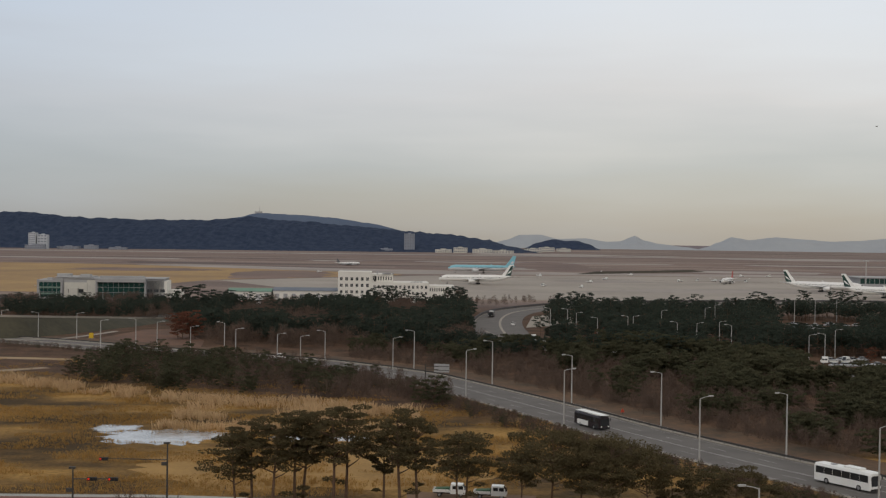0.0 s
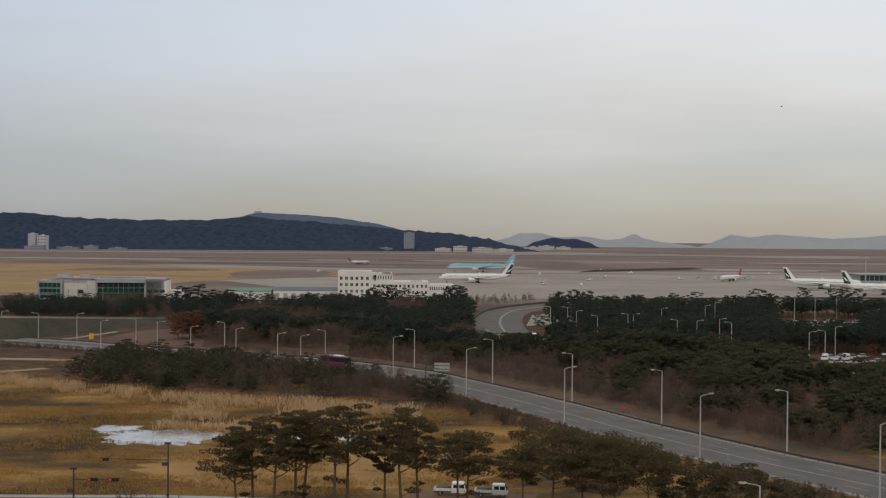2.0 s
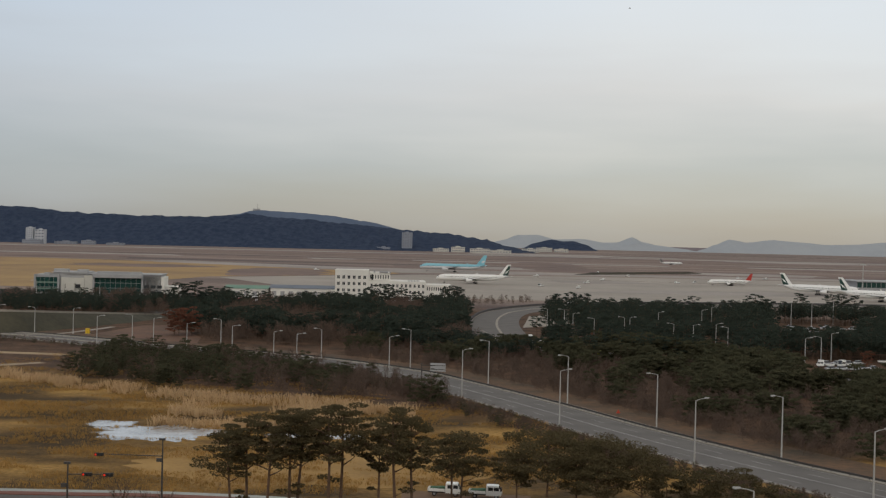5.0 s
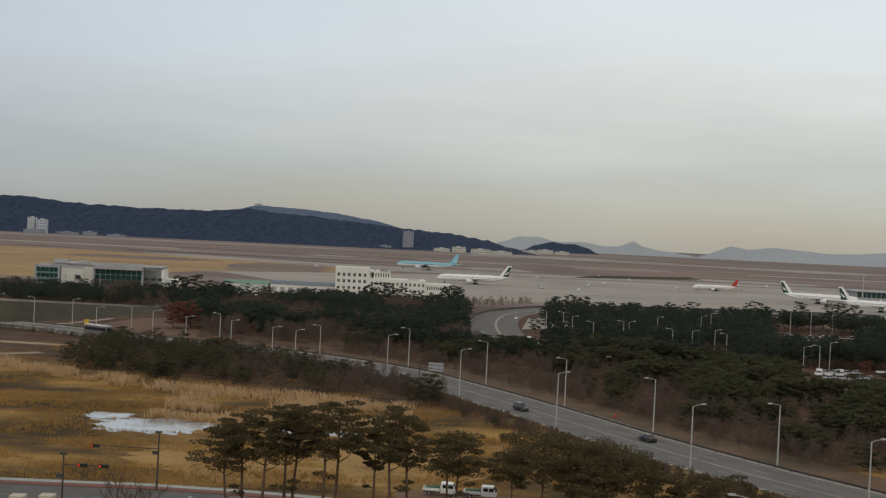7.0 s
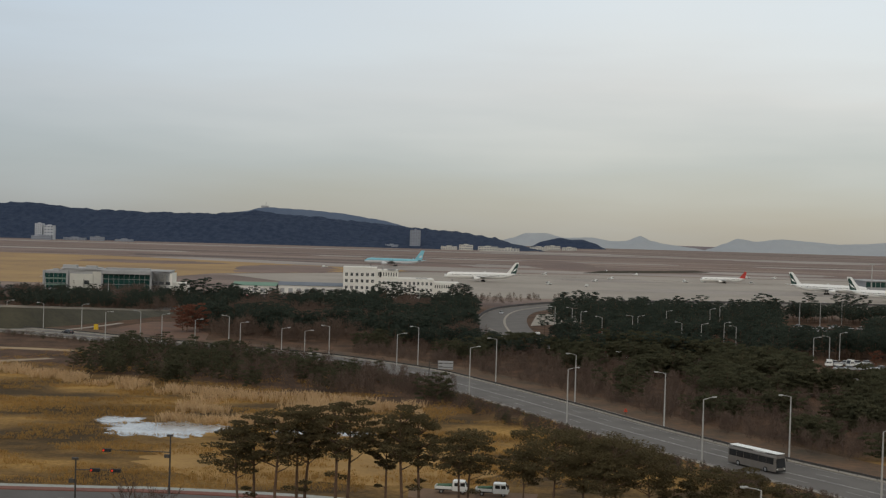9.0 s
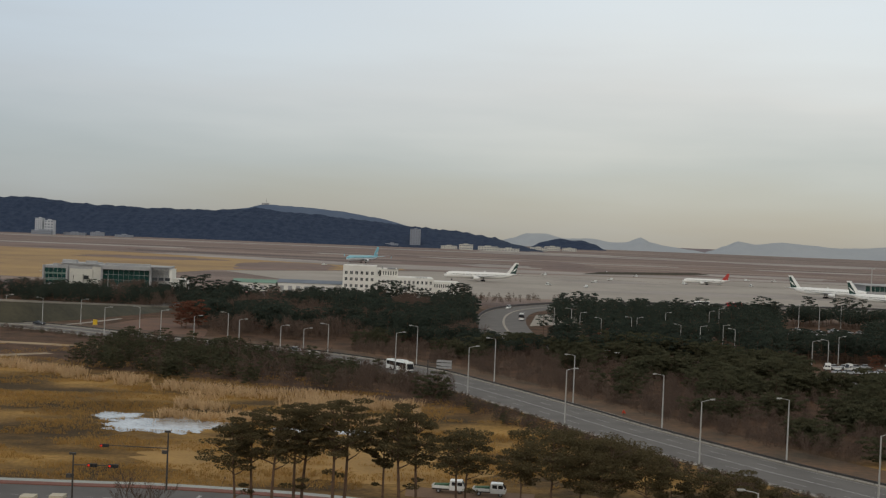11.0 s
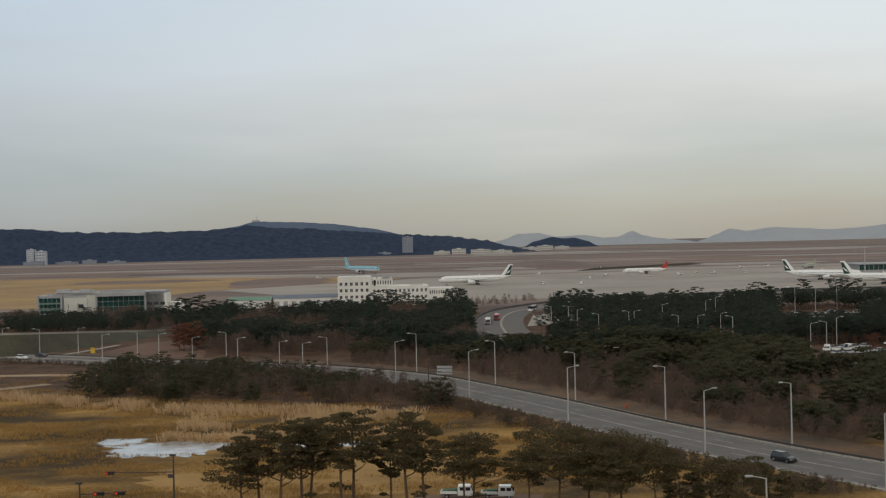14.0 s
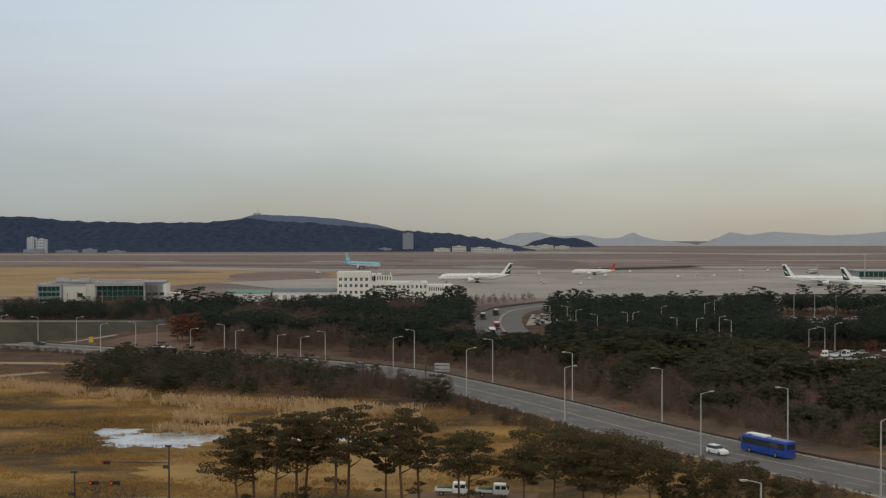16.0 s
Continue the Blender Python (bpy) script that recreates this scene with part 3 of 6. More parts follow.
def white_building():
    """The white airport office: a tall block with a set-back top and a long lower wing."""
    b = thing("office_building", "white rendered airport office with rows of square windows", "building", pose(0, 0, 0, 0, 0, 0.5))
    b.matrix_basis = Matrix.Translation((-62.5, 730, 0)) @ Matrix.Rotation(radians(3), 4, "Z")
    rows_tall = [(1.4, 3.2), (5.0, 6.9), (8.9, 10.9), (12.7, 14.8)]
    s = Shape()
    holes = facade(s, 0, 20, 0, 17.6, 0, 0.4, spread(0.4, 19.2, 6, 1.7), rows_tall)
    s.box((10, 14.3, 8.8), (20, 27.6, 17.58))
    s2 = Shape()
    s2.box((10, 14.1, 17.75), (20.3, 28.5, 0.3), 0.1)
    s2.box((10, 0.1, 18.0), (20.3, 0.25, 0.5))
    wall = part("tall_block", s, WHITEWALL, b)
    part("parapet", s2, WHITEWALL, b)
    for c, r in holes:
        window(wall, c, r, 0.25)
    s = Shape()
    holes = facade(s, 20.02, 33, 12.0, 16.8, 2.0, 0.4, spread(20.4, 32.6, 8, 0.8), [(13.0, 15.4)])
    s.box((26.5, 12, 14.4), (12.96, 19, 4.78))
    wall = part("upper_block", s, WHITEWALL, b)
    for c, r in holes:
        window(wall, c, r, 2.25, bars=0)
    s = Shape()
    holes = facade(s, 20.02, 54.5, 0, 11.9, -0.6, 0.4, spread(20.6, 54.2, 13, 1.35), [(1.2, 3.0), (4.6, 6.4), (8.2, 10.2)])
    s.box((37.26, 13, 5.95), (34.4, 26, 11.88))
    wall = part("long_wing", s, WHITEWALL, b)
    for c, r in holes:
        window(wall, c, r, -0.35)
    s = Shape()
    holes = facade(s, 54.52, 70, 0, 10.2, 1.2, 0.4, spread(54.9, 69.6, 11, 0.8), [(2.0, 3.8), (6.6, 8.8)])
    s.box((62.3, 11, 5.1), (15.4, 18, 10.18))
    wall = part("end_wing", s, WHITEWALL, b)
    for c, r in holes:
        window(wall, c, r, 1.45, bars=0)
    # roof plant: ducts, rails and a dark lift house
    part("roof_duct", Shape().box((29, 1.6, 17.2), (5.2, 1.2, 0.9), 0.2).box((23.5, 1.7, 17.6), (0.8, 0.8, 1.7)).box((33, 1.6, 17.0), (1.2, 1.2, 0.6)), GREYWALL, b, "grey roof ducts")
    part("stair_door", Shape().box((22.2, 1.93, 14.0), (1.1, 0.12, 3.4)), BLACK, b, "dark roof door")
    k = Shape()
    for i in range(8):
        k.box((44 + i * 0.9, 0.6, 12.3), (0.5, 0.6, 0.8), 0.1)
    part("air_units", k, GREYWALL, b, "row of grey roof air units")


def green_glass_building():
    b = thing("glass_office", "grey panelled low office with green glass bays", "building")
    b.matrix_basis = Matrix.Translation((-230, 690, 0)) @ Matrix.Rotation(radians(6), 4, "Z")
    body = part("body", Shape().box((40, 12, 6.6), (62, 24, 13.2)).box((16, 12, 6.9), (9.0, 24.4, 13.8)), GREYWALL, b)
    part("left_block", Shape().box((4.7, 11, 6.2), (9.0, 22, 12.4)), GREYWALL, b)
    for x0, x1, y, z0, z1, n in ((1.5, 13.6, -0.5, 2.6, 11.2, 5), (34, 60, -0.35, 2.4, 11.4, 9)):
        bay = part("glass_bay", Shape().box(((x0 + x1) / 2, y + 0.4, (z0 + z1) / 2), (x1 - x0, 0.7, z1 - z0)), GREYWALL, b, "green tinted curtain wall")
        for i in range(n):
            for j in range(3):
                w, h = (x1 - x0) / n, (z1 - z0) / 3
                part("pane", Shape().box((x0 + w * (i + 0.5), y, z0 + h * (j + 0.5)), (w - 0.16, 0.14, h - 0.2)), GREENGLASS, bay)
    part("cream_front", Shape().box((22, -0.6, 5.5), (13, 1.2, 11.0), 0.2).box((30.5, -0.3, 6.2), (5.0, 1.0, 12.4), 0.2), CREAMWALL, b, "pale rendered entrance front")
    part("entrance", Shape().box((22, -1.28, 6.2), (8.5, 0.15, 2.2)), WINDOW, b, "dark strip windows")
    part("roof_edge", Shape().box((45, 11.8, 13.4), (53, 25.2, 0.45), 0.1).box((20, 11.8, 13.95), (20, 25.2, 0.4), 0.1), GREYWALL, b)
    part("eave", Shape().box((47, -1.2, 12.3), (28, 3.0, 1.9), 0.2), GREYWALL, b, "deep grey eave over the glass bay")
    part("roof_screen", Shape().box((47, 5, 14.2), (25, 4, 1.1), 0.2), GREYWALL, b)
    for z in (4.6, 8.1):
        part("spandrel", Shape().box((7.5, -0.62, z), (12.0, 0.2, 0.9)), SPANDREL, b, "pale green spandrel band")
    for x in (1.0, 14.0, 33.4, 60.6):
        part("pier", Shape().box((x, -0.7, 6.3), (1.1, 1.2, 12.6), 0.1), GREYWALL, b)
    part("entrance_block", Shape().box((21, -2.6, 4.0), (5.0, 3.0, 8.0), 0.2), CREAMWALL, b, "pale rendered porch")
    for c, s in (((14, 8, 14.9), (8, 5, 1.6)), ((26, 8, 14.8), (6, 5, 1.3)), ((6, 8, 12.9), (3, 3, 1.0))):
        part("roof_plant", Shape().box(c, s, 0.3), GREYWALL, b)
    w = part("white_wing", Shape().box((67, 10, 6.1), (11.5, 20, 12.2), 0.1), WHITEWALL, b, "white rendered end wing")
    for i in range(3):
        for z in (3.2, 6.6):
            part("window", Shape().box((63.0 + 3.6 * i, -0.05, z), (2.7, 0.16, 1.7)), WINDOW, w)
    part("annex", Shape().box((76, 12, 3.4), (9, 14, 6.8), 0.1), WHITEWALL, b, "low white annex")


def long_hall(x, y, w, h, roof, label, turn):
    b = thing("storage_hall", label, "building")
    b.matrix_basis = Matrix.Translation((x, y, 0)) @ Matrix.Rotation(radians(turn), 4, "Z")
    part("wall", Shape().box((w / 2, 10, h / 2), (w, 20, h)), WHITEWALL, b)
    part("roof", Shape().add([(-0.4, -0.6, h), (w + 0.4, -0.6, h), (w + 0.4, 20.6, h), (-0.4, 20.6, h), (-0.4, 10, h + 1.7), (w + 0.4, 10, h + 1.7)],
                             [(0, 1, 5, 4), (2, 3, 4, 5), (1, 2, 5), (3, 0, 4), (3, 2, 1, 0)]), roof, b)
    n = int(w / 5)
    for i in range(n):
        part("shutter", Shape().box((w * (i + 0.5) / n, -0.06, h * 0.42), (w / n * 0.5, 0.14, h * 0.5)), GREYWALL, b)


SPANDREL = mat("pale_green_panel", (0.16, 0.23, 0.19), (0.12, 0.18, 0.15), 0.4, 0.4)
# FARWALL, FARWHITE and FARPANE carry air haze in their base colours
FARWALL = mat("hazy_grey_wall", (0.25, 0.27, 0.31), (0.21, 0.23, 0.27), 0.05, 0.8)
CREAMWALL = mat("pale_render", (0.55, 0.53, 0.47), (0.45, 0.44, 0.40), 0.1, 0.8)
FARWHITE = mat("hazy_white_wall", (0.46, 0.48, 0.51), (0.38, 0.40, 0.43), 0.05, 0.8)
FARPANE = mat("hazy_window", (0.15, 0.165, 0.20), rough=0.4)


def far_buildings():
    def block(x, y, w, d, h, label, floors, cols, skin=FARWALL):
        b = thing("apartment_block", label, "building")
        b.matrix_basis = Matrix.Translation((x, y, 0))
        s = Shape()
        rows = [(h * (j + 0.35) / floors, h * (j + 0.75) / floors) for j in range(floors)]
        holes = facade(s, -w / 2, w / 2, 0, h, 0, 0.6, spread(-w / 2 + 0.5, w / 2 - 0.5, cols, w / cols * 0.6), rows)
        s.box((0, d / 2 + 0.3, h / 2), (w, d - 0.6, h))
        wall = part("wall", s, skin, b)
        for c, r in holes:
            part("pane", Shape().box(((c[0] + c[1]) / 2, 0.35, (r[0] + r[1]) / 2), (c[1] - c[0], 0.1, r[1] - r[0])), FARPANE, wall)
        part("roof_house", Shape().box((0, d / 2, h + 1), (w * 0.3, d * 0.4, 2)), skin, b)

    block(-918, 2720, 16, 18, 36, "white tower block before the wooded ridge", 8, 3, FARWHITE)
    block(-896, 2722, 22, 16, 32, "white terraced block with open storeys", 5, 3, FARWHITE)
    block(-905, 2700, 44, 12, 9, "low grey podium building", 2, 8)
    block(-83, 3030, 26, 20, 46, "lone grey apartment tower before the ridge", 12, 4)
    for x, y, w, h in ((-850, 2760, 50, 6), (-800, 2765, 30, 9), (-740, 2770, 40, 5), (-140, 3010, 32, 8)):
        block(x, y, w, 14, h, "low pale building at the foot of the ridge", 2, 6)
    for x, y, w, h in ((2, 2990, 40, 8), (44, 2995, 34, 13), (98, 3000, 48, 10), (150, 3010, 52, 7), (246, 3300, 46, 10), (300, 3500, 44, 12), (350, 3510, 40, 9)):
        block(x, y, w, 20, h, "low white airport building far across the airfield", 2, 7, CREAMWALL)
    # mast on the back hill
    m = thing("radio_mast", "thin radio mast and hut on the hill top", "mast", Matrix.Translation((-565, 3730, 100)))
    part("hut", Shape().box((0, 0, 4), (22, 8, 9)), GREYWALL, m)
    part("pole", Shape().tube([(3, 0, 0), (3, 0, 22)], [0.9, 0.5]), GREYWALL, m)


def terminal():
    b = thing("terminal_building", "teal glazed terminal corner beside the apron", "building", Matrix.Translation((338, 985, 0)))
    part("wall", Shape().box((40, 20, 3), (80, 40, 6)), GREYWALL, b)
    up = part("glass_front", Shape().box((40, 20, 8.4), (79, 39, 4.8)), GREYWALL, b, "teal glass upper storey")
    for i in range(20):
        part("pane", Shape().box((2.5 + i * 3.9, 0.4, 8.4), (3.5, 0.12, 4.2)), GREENGLASS, up)
    part("roof", Shape().box((40, 20, 11.2), (82, 42, 0.7), 0.3), GREYWALL, b)
    m = thing("apron_mast", "tall floodlight mast over the apron", "light mast", Matrix.Translation((335, 962, 0)))
    part("pole", Shape().tube([(0, 0, 0), (0, 0, 25)], [0.45, 0.28], 8), STEEL, m)
    part("crown", Shape().box((0, 0, 25.2), (4.2, 1.2, 0.9), 0.2), STEEL, m)


def embankment():
    """The raised approach ramp, falling away from the road, with its grassed slope and pale parapet."""
    bank = Line(((-330, 400), (-230, 428), (-162, 449), (-146, 470), (-137, 493), (-128, 520), (-118, 560), (-104, 620)))
    k = int(bank.s[-1] / 6)
    slope, wall, lane = [], [], []
    for j in range(k + 1):
        s = bank.s[-1] * j / k
        a, b, c, d = (bank.at(s, o)[0] for o in (0, -9, -24, -33))
        h = ramp_height(b.y)
        slope.append([(a.x, a.y, -0.2), (b.x, b.y, h), (c.x, c.y, h), (d.x, d.y, -0.2)])
        a, b = bank.at(s, -9.5)[0], bank.at(s, -10.0)[0]
        wall.append([(a.x, a.y, h - 0.3), (b.x, b.y, h - 0.3), (b.x, b.y, h + 0.8), (a.x, a.y, h + 0.8)])
        a, b = bank.at(s, -10.4)[0], bank.at(s, -23)[0]
        lane.append([(a.x, a.y, h - 0.2), (b.x, b.y, h - 0.2), (b.x, b.y, h + 0.06), (a.x, a.y, h + 0.06)])
    structure("embankment", Shape().loft(slope), mat("bank_grass", (0.042, 0.040, 0.028), (0.070, 0.063, 0.042), 0.08, 0.95, bump=0.5), "dull olive grassed road embankment", "embankment")
    structure("parapet", Shape().loft(wall), CONCRETE, "pale parapet along the ramp", "parapet")
    structure("road_ramp", Shape().loft(lane), ASPHALT, "asphalt road on the embankment", "road")
    return bank


def ramp_height(y):
    return min(7.4, max(0.2, 39.3 - 0.0698 * y))


def ponds():
    """A thin sheet of water among the reeds, sky reflection put into its base colour."""
    def sheet(cx, cy, rx, ry, seed, z):
        ring = []
        for j in range(72):
            a = 2 * math.pi * j / 72
            r = 1 + 0.40 * noise.noise((math.cos(a) * 1.7, math.sin(a) * 1.7, seed)) + 0.34 * noise.noise((math.cos(a) * 7, math.sin(a) * 7, seed)) + 0.2 * noise.noise((math.cos(a) * 15, math.sin(a) * 15, seed))
            ring.append((cx + rx * r * math.cos(a), cy + ry * r * math.sin(a), z))
        v = ring + [(x, y, z - 0.06) for x, y, _ in ring]
        return Shape().add(v, [tuple(range(72))] + [(i, i + 72, (i + 1) % 72 + 72, (i + 1) % 72) for i in range(72)])

    structure("water", sheet(-54.5, 238.5, 12.5, 8.2, 3.1, 0.045), SKY_WATER, "pond among dry reeds, pale sky reflection in its colour", "pond")
    structure("water_2", sheet(-66.0, 248.0, 5.2, 4.0, 7.7, 0.05), SKY_WATER, "small pool, pale sky reflection in its colour", "pond")
    structure("water_3", sheet(-29, 238, 5.0, 3.0, 1.7, 0.05), SKY_WATER, "small pool behind the pines, pale sky reflection in its colour", "pond")
    structure("water_4", sheet(-17.5, 239, 4.0, 3.2, 5.5, 0.05), SKY_WATER, "small pool behind the pines, pale sky reflection in its colour", "pond")
    slab("sand_track", ((-210, 391), (-124, 383.5), (-101, 377.5), (-101, 373), (-124, 378), (-210, 384)), 0.03, mat("sandy_track", (0.36, 0.26, 0.15), (0.28, 0.2, 0.12), 0.2, 0.95), "pale sandy track through the marsh", "track")
    slab("sand_track_2", ((-150, 328), (-117, 357), (-114, 355), (-145, 322)), 0.035, mat("pale_track", (0.33, 0.25, 0.17), (0.26, 0.2, 0.13), 0.2, 0.95), "pale sandy track through the marsh", "track")
    ring = []
    for j in range(60):
        a = 2 * math.pi * j / 60
        r = 1 + 0.3 * noise.noise((math.cos(a) * 1.6, math.sin(a) * 1.6, 8.0)) + 0.16 * noise.noise((math.cos(a) * 6, math.sin(a) * 6, 2.0))
        ring.append((-22 + 34 * r * math.cos(a), 208 + 17 * r * math.sin(a)))
    slab("grass_sweep", ring, 0.03, mat("bright_dry_grass", (0.36, 0.213, 0.069), (0.22, 0.128, 0.043), 0.08, 0.95, bump=0.6, fine=14), "bright golden sweep of dry grass", "grass")
    # rust-red verge of dry grass beyond the road
    structure("verge", ROAD.ribbon(360, 860, -14, -3.02, -0.2, 0.05), mat("russet_verge", (0.155, 0.086, 0.046), (0.055, 0.042, 0.028), 0.08, 0.95, bump=0.5), "russet dry grass verge beside the road", "verge")


# ---- plants ----
def pads(shape, rnd, centre, rx, rz, n, size):
    """A flat cloud of needle tufts: small bent leaves turned at random."""
    for _ in range(n):
        a, r = rnd.uniform(0, 2 * math.pi), math.sqrt(rnd.random())
        p = Vector(centre) + Vector((rx * r * math.cos(a), rx * r * math.sin(a), rz * (rnd.uniform(-1, 1) * math.sqrt(max(0, 1 - r * r)) + 0.15)))
        d = Vector((rnd.gauss(0, 1), rnd.gauss(0, 1), rnd.gauss(0, 0.6))).normalized()
        e = d.cross(Vector((rnd.gauss(0, 1), rnd.gauss(0, 1), rnd.gauss(0, 1)))).normalized()
        s = size * rnd.uniform(0.6, 1.3)
        shape.add([p - d * s, p + e * s * 0.42, p + d * s, p - e * s * 0.42], [(0, 1, 2, 3)])


def pine_meshes(seed, height, spread_, tuft, count, npads, low=0.5, n=6):
    """A red pine: a bare stem that forks into rising limbs, under a broad, flat-bottomed crown of many needle pads."""
    rnd = random.Random(seed)
    trunk, crown = Shape(), Shape()
    lean = (rnd.uniform(-0.05, 0.05) * height, rnd.uniform(-0.05, 0.05) * height)
    line = [(lean[0] * t * t + 0.15 * math.sin(5 * t + seed), lean[1] * t + 0.12 * math.cos(4 * t + seed), height * 0.95 * t - 0.3 * (t == 0)) for t in (0, 0.2, 0.4, 0.6, 0.8, 1.0)]
    r0 = 0.013 * height + 0.03
    trunk.tube(line, [r0, r0 * 0.85, r0 * 0.72, r0 * 0.55, r0 * 0.35, 0.03], n)

    def stem(t):
        t = min(max(t, 0.0), 0.999)
        j = int(t * 5)
        return Vector(line[j]).lerp(Vector(line[j + 1]), t * 5 - j)

    for i in range(npads):
        u = (i + rnd.uniform(0.1, 0.9)) / npads
        wide = math.sqrt(max(0.12, 1 - ((u - 0.45) / 0.66) ** 2)) if u > 0.45 else 0.62 + 0.84 * u
        a = i * 2.4 + rnd.uniform(-0.7, 0.7)
        reach = spread_ * wide * math.sqrt(rnd.uniform(0.06, 1.0))
        t = low + (1 - low) * u
        tip = stem(t) + Vector((math.cos(a) * reach, math.sin(a) * reach, 0))
        base = stem(t - 0.45 * reach / height - 0.02)
        if i % 2 == 0:
            trunk.tube([base, base.lerp(tip, 0.55) + Vector((0, 0, -0.05 * reach)), tip], [r0 * 0.36, r0 * 0.24, 0.02], 4)
        pads(crown, rnd, tip, spread_ * rnd.uniform(0.20, 0.38), spread_ * rnd.uniform(0.05, 0.11), int(count / npads * rnd.uniform(0.6, 1.3)), tuft)
    # a stray low branch on the bare stem
    if low > 0.5:
        a, base = rnd.uniform(0, 6.28), stem(low * rnd.uniform(0.5, 0.8))
        tip = base + Vector((math.cos(a), math.sin(a), 0.25)) * spread_ * 0.42
        trunk.tube([base, base.lerp(tip, 0.5), tip], [r0 * 0.25, r0 * 0.18, 0.02], 4)
        pads(crown, rnd, tip, spread_ * 0.22, spread_ * 0.07, int(count / npads * 0.8), tuft)
    return trunk, crown


def bare_shape(seed, height, twigs, shape=None, at=(0, 0, 0), sprays=0):
    """A leafless shrub or tree: forking stems down to fine twigs."""
    rnd = random.Random(seed)
    s = shape or Shape()

    def grow(p, d, length, r, depth):
        q = p + d * length
        s.tube([p, p.lerp(q, 0.55) + Vector((rnd.gauss(0, 0.05), rnd.gauss(0, 0.05), 0)) * length, q], [r, max(r * 0.8, 0.016), max(r * 0.55, 0.012)], 3)
        if depth:
            for _ in range(twigs):
                k = Vector((rnd.gauss(0, 0.45), rnd.gauss(0, 0.45), rnd.uniform(0.1, 0.6)))
                grow(p.lerp(q, rnd.uniform(0.5, 1.0)), (d + k).normalized(), length * rnd.uniform(0.55, 0.8), r * 0.5, depth - 1)

    return grown(s, rnd, grow, height, at, sprays)


def grown(s, rnd, grow, height, at, sprays):
    def spray(n):
        for _ in range(n):
            a, r = rnd.uniform(0, 6.28), math.sqrt(rnd.random()) * height * 0.36
            z = height * rnd.uniform(0.12, 1.0)
            k = 1 - 0.55 * z / height
            p = Vector((math.cos(a) * r * k, math.sin(a) * r * k, z))
            d = (Vector((math.cos(a) * r * 0.3, math.sin(a) * r * 0.3, 1)) + Vector((rnd.gauss(0, 0.5), rnd.gauss(0, 0.5), 0))).normalized()
            e = d.cross(Vector((rnd.gauss(0, 1), rnd.gauss(0, 1), 0.1))).normalized() * 0.05
            q = p + d * height * rnd.uniform(0.10, 0.22)
            s.add([p - e, p + e, q + e * 0.3, q - e * 0.3], [(0, 1, 2, 3)])

    spray(sprays)
    if grow:
        grow(Vector(at), Vector((rnd.gauss(0, 0.08), rnd.gauss(0, 0.08), 1)).normalized(), height * 0.42, 0.012 * height + 0.02, 3)
    return s


def kit(name, label, category, group, trunk, crown, tmat, cmat, crown_name="crown"):
    t = thing(name, label, category, Matrix.Translation((0, -900, 0)), group)
    part("trunk", trunk, tmat, t)
    if crown:
        part(crown_name, crown, cmat, t)
    return t


def plant(base, x, y, size=1.0, turn=0.0, z=0.0, used=set()):
    """Sets a tree: the first of its kind is the original itself, the next ones are copies."""
    m = Matrix.Translation((x, y, z)) @ Matrix.Rotation(turn, 4, "Z")
    if base.name in used:
        ob = copy_thing(base, m)
    else:
        used.add(base.name)
        ob = base
        ob.matrix_basis = m
    ob.scale = (size, size, size)
    return ob


def off_road(x, y):
    """Metres from the main road's far edge, positive beyond it."""
    best = min(range(0, len(ROAD.p) - 1, 2), key=lambda i: (ROAD.p[i].x - x) ** 2 + (ROAD.p[i].y - y) ** 2)
    a, b = ROAD.p[best], ROAD.p[best + 1]
    d = (b - a).normalized()
    return (x - a.x) * -d.y + (y - a.y) * d.x


def clear_of(line, x, y, gap):
    return min((p.x - x) ** 2 + (p.y - y) ** 2 for p in line.p) > gap * gap


WOOD_LAMPS = ((47, 526, 180), (54, 522, 180), (55, 497, 10), (60, 468, 180), (73.5, 480, 180), (75.6, 480, 10), (94, 520, 10), (87, 449, 180), (93.4, 445, 10), (104, 455, 10), (104.2, 437, 180), (119.6, 395.6, 10),
              (126.7, 401.6, 180), (118, 545, 10), (128, 570, 10), (136, 420, 10))


def blocked(x, y):
    """Glades kept free: before the lamps of the wood, and along the approach road."""
    if 0.025 < x / y < 0.078 and 452 < y < 690:
        return True
    if 0.322 < x / y < 0.40 and 328 < y < 412 or 0.298 < x / y < 0.345 and 322 < y < 372 or 0.275 < x / y < 0.345 and 482 < y < 592:
        return True
    if abs(x + 0.211 * y) < 7 and 425 < y < 464:
        return True
    return any(ly - 36 < y < ly + 2 and abs(x - lx * y / ly) < 4.0 for lx, ly, _ in WOOD_LAMPS)


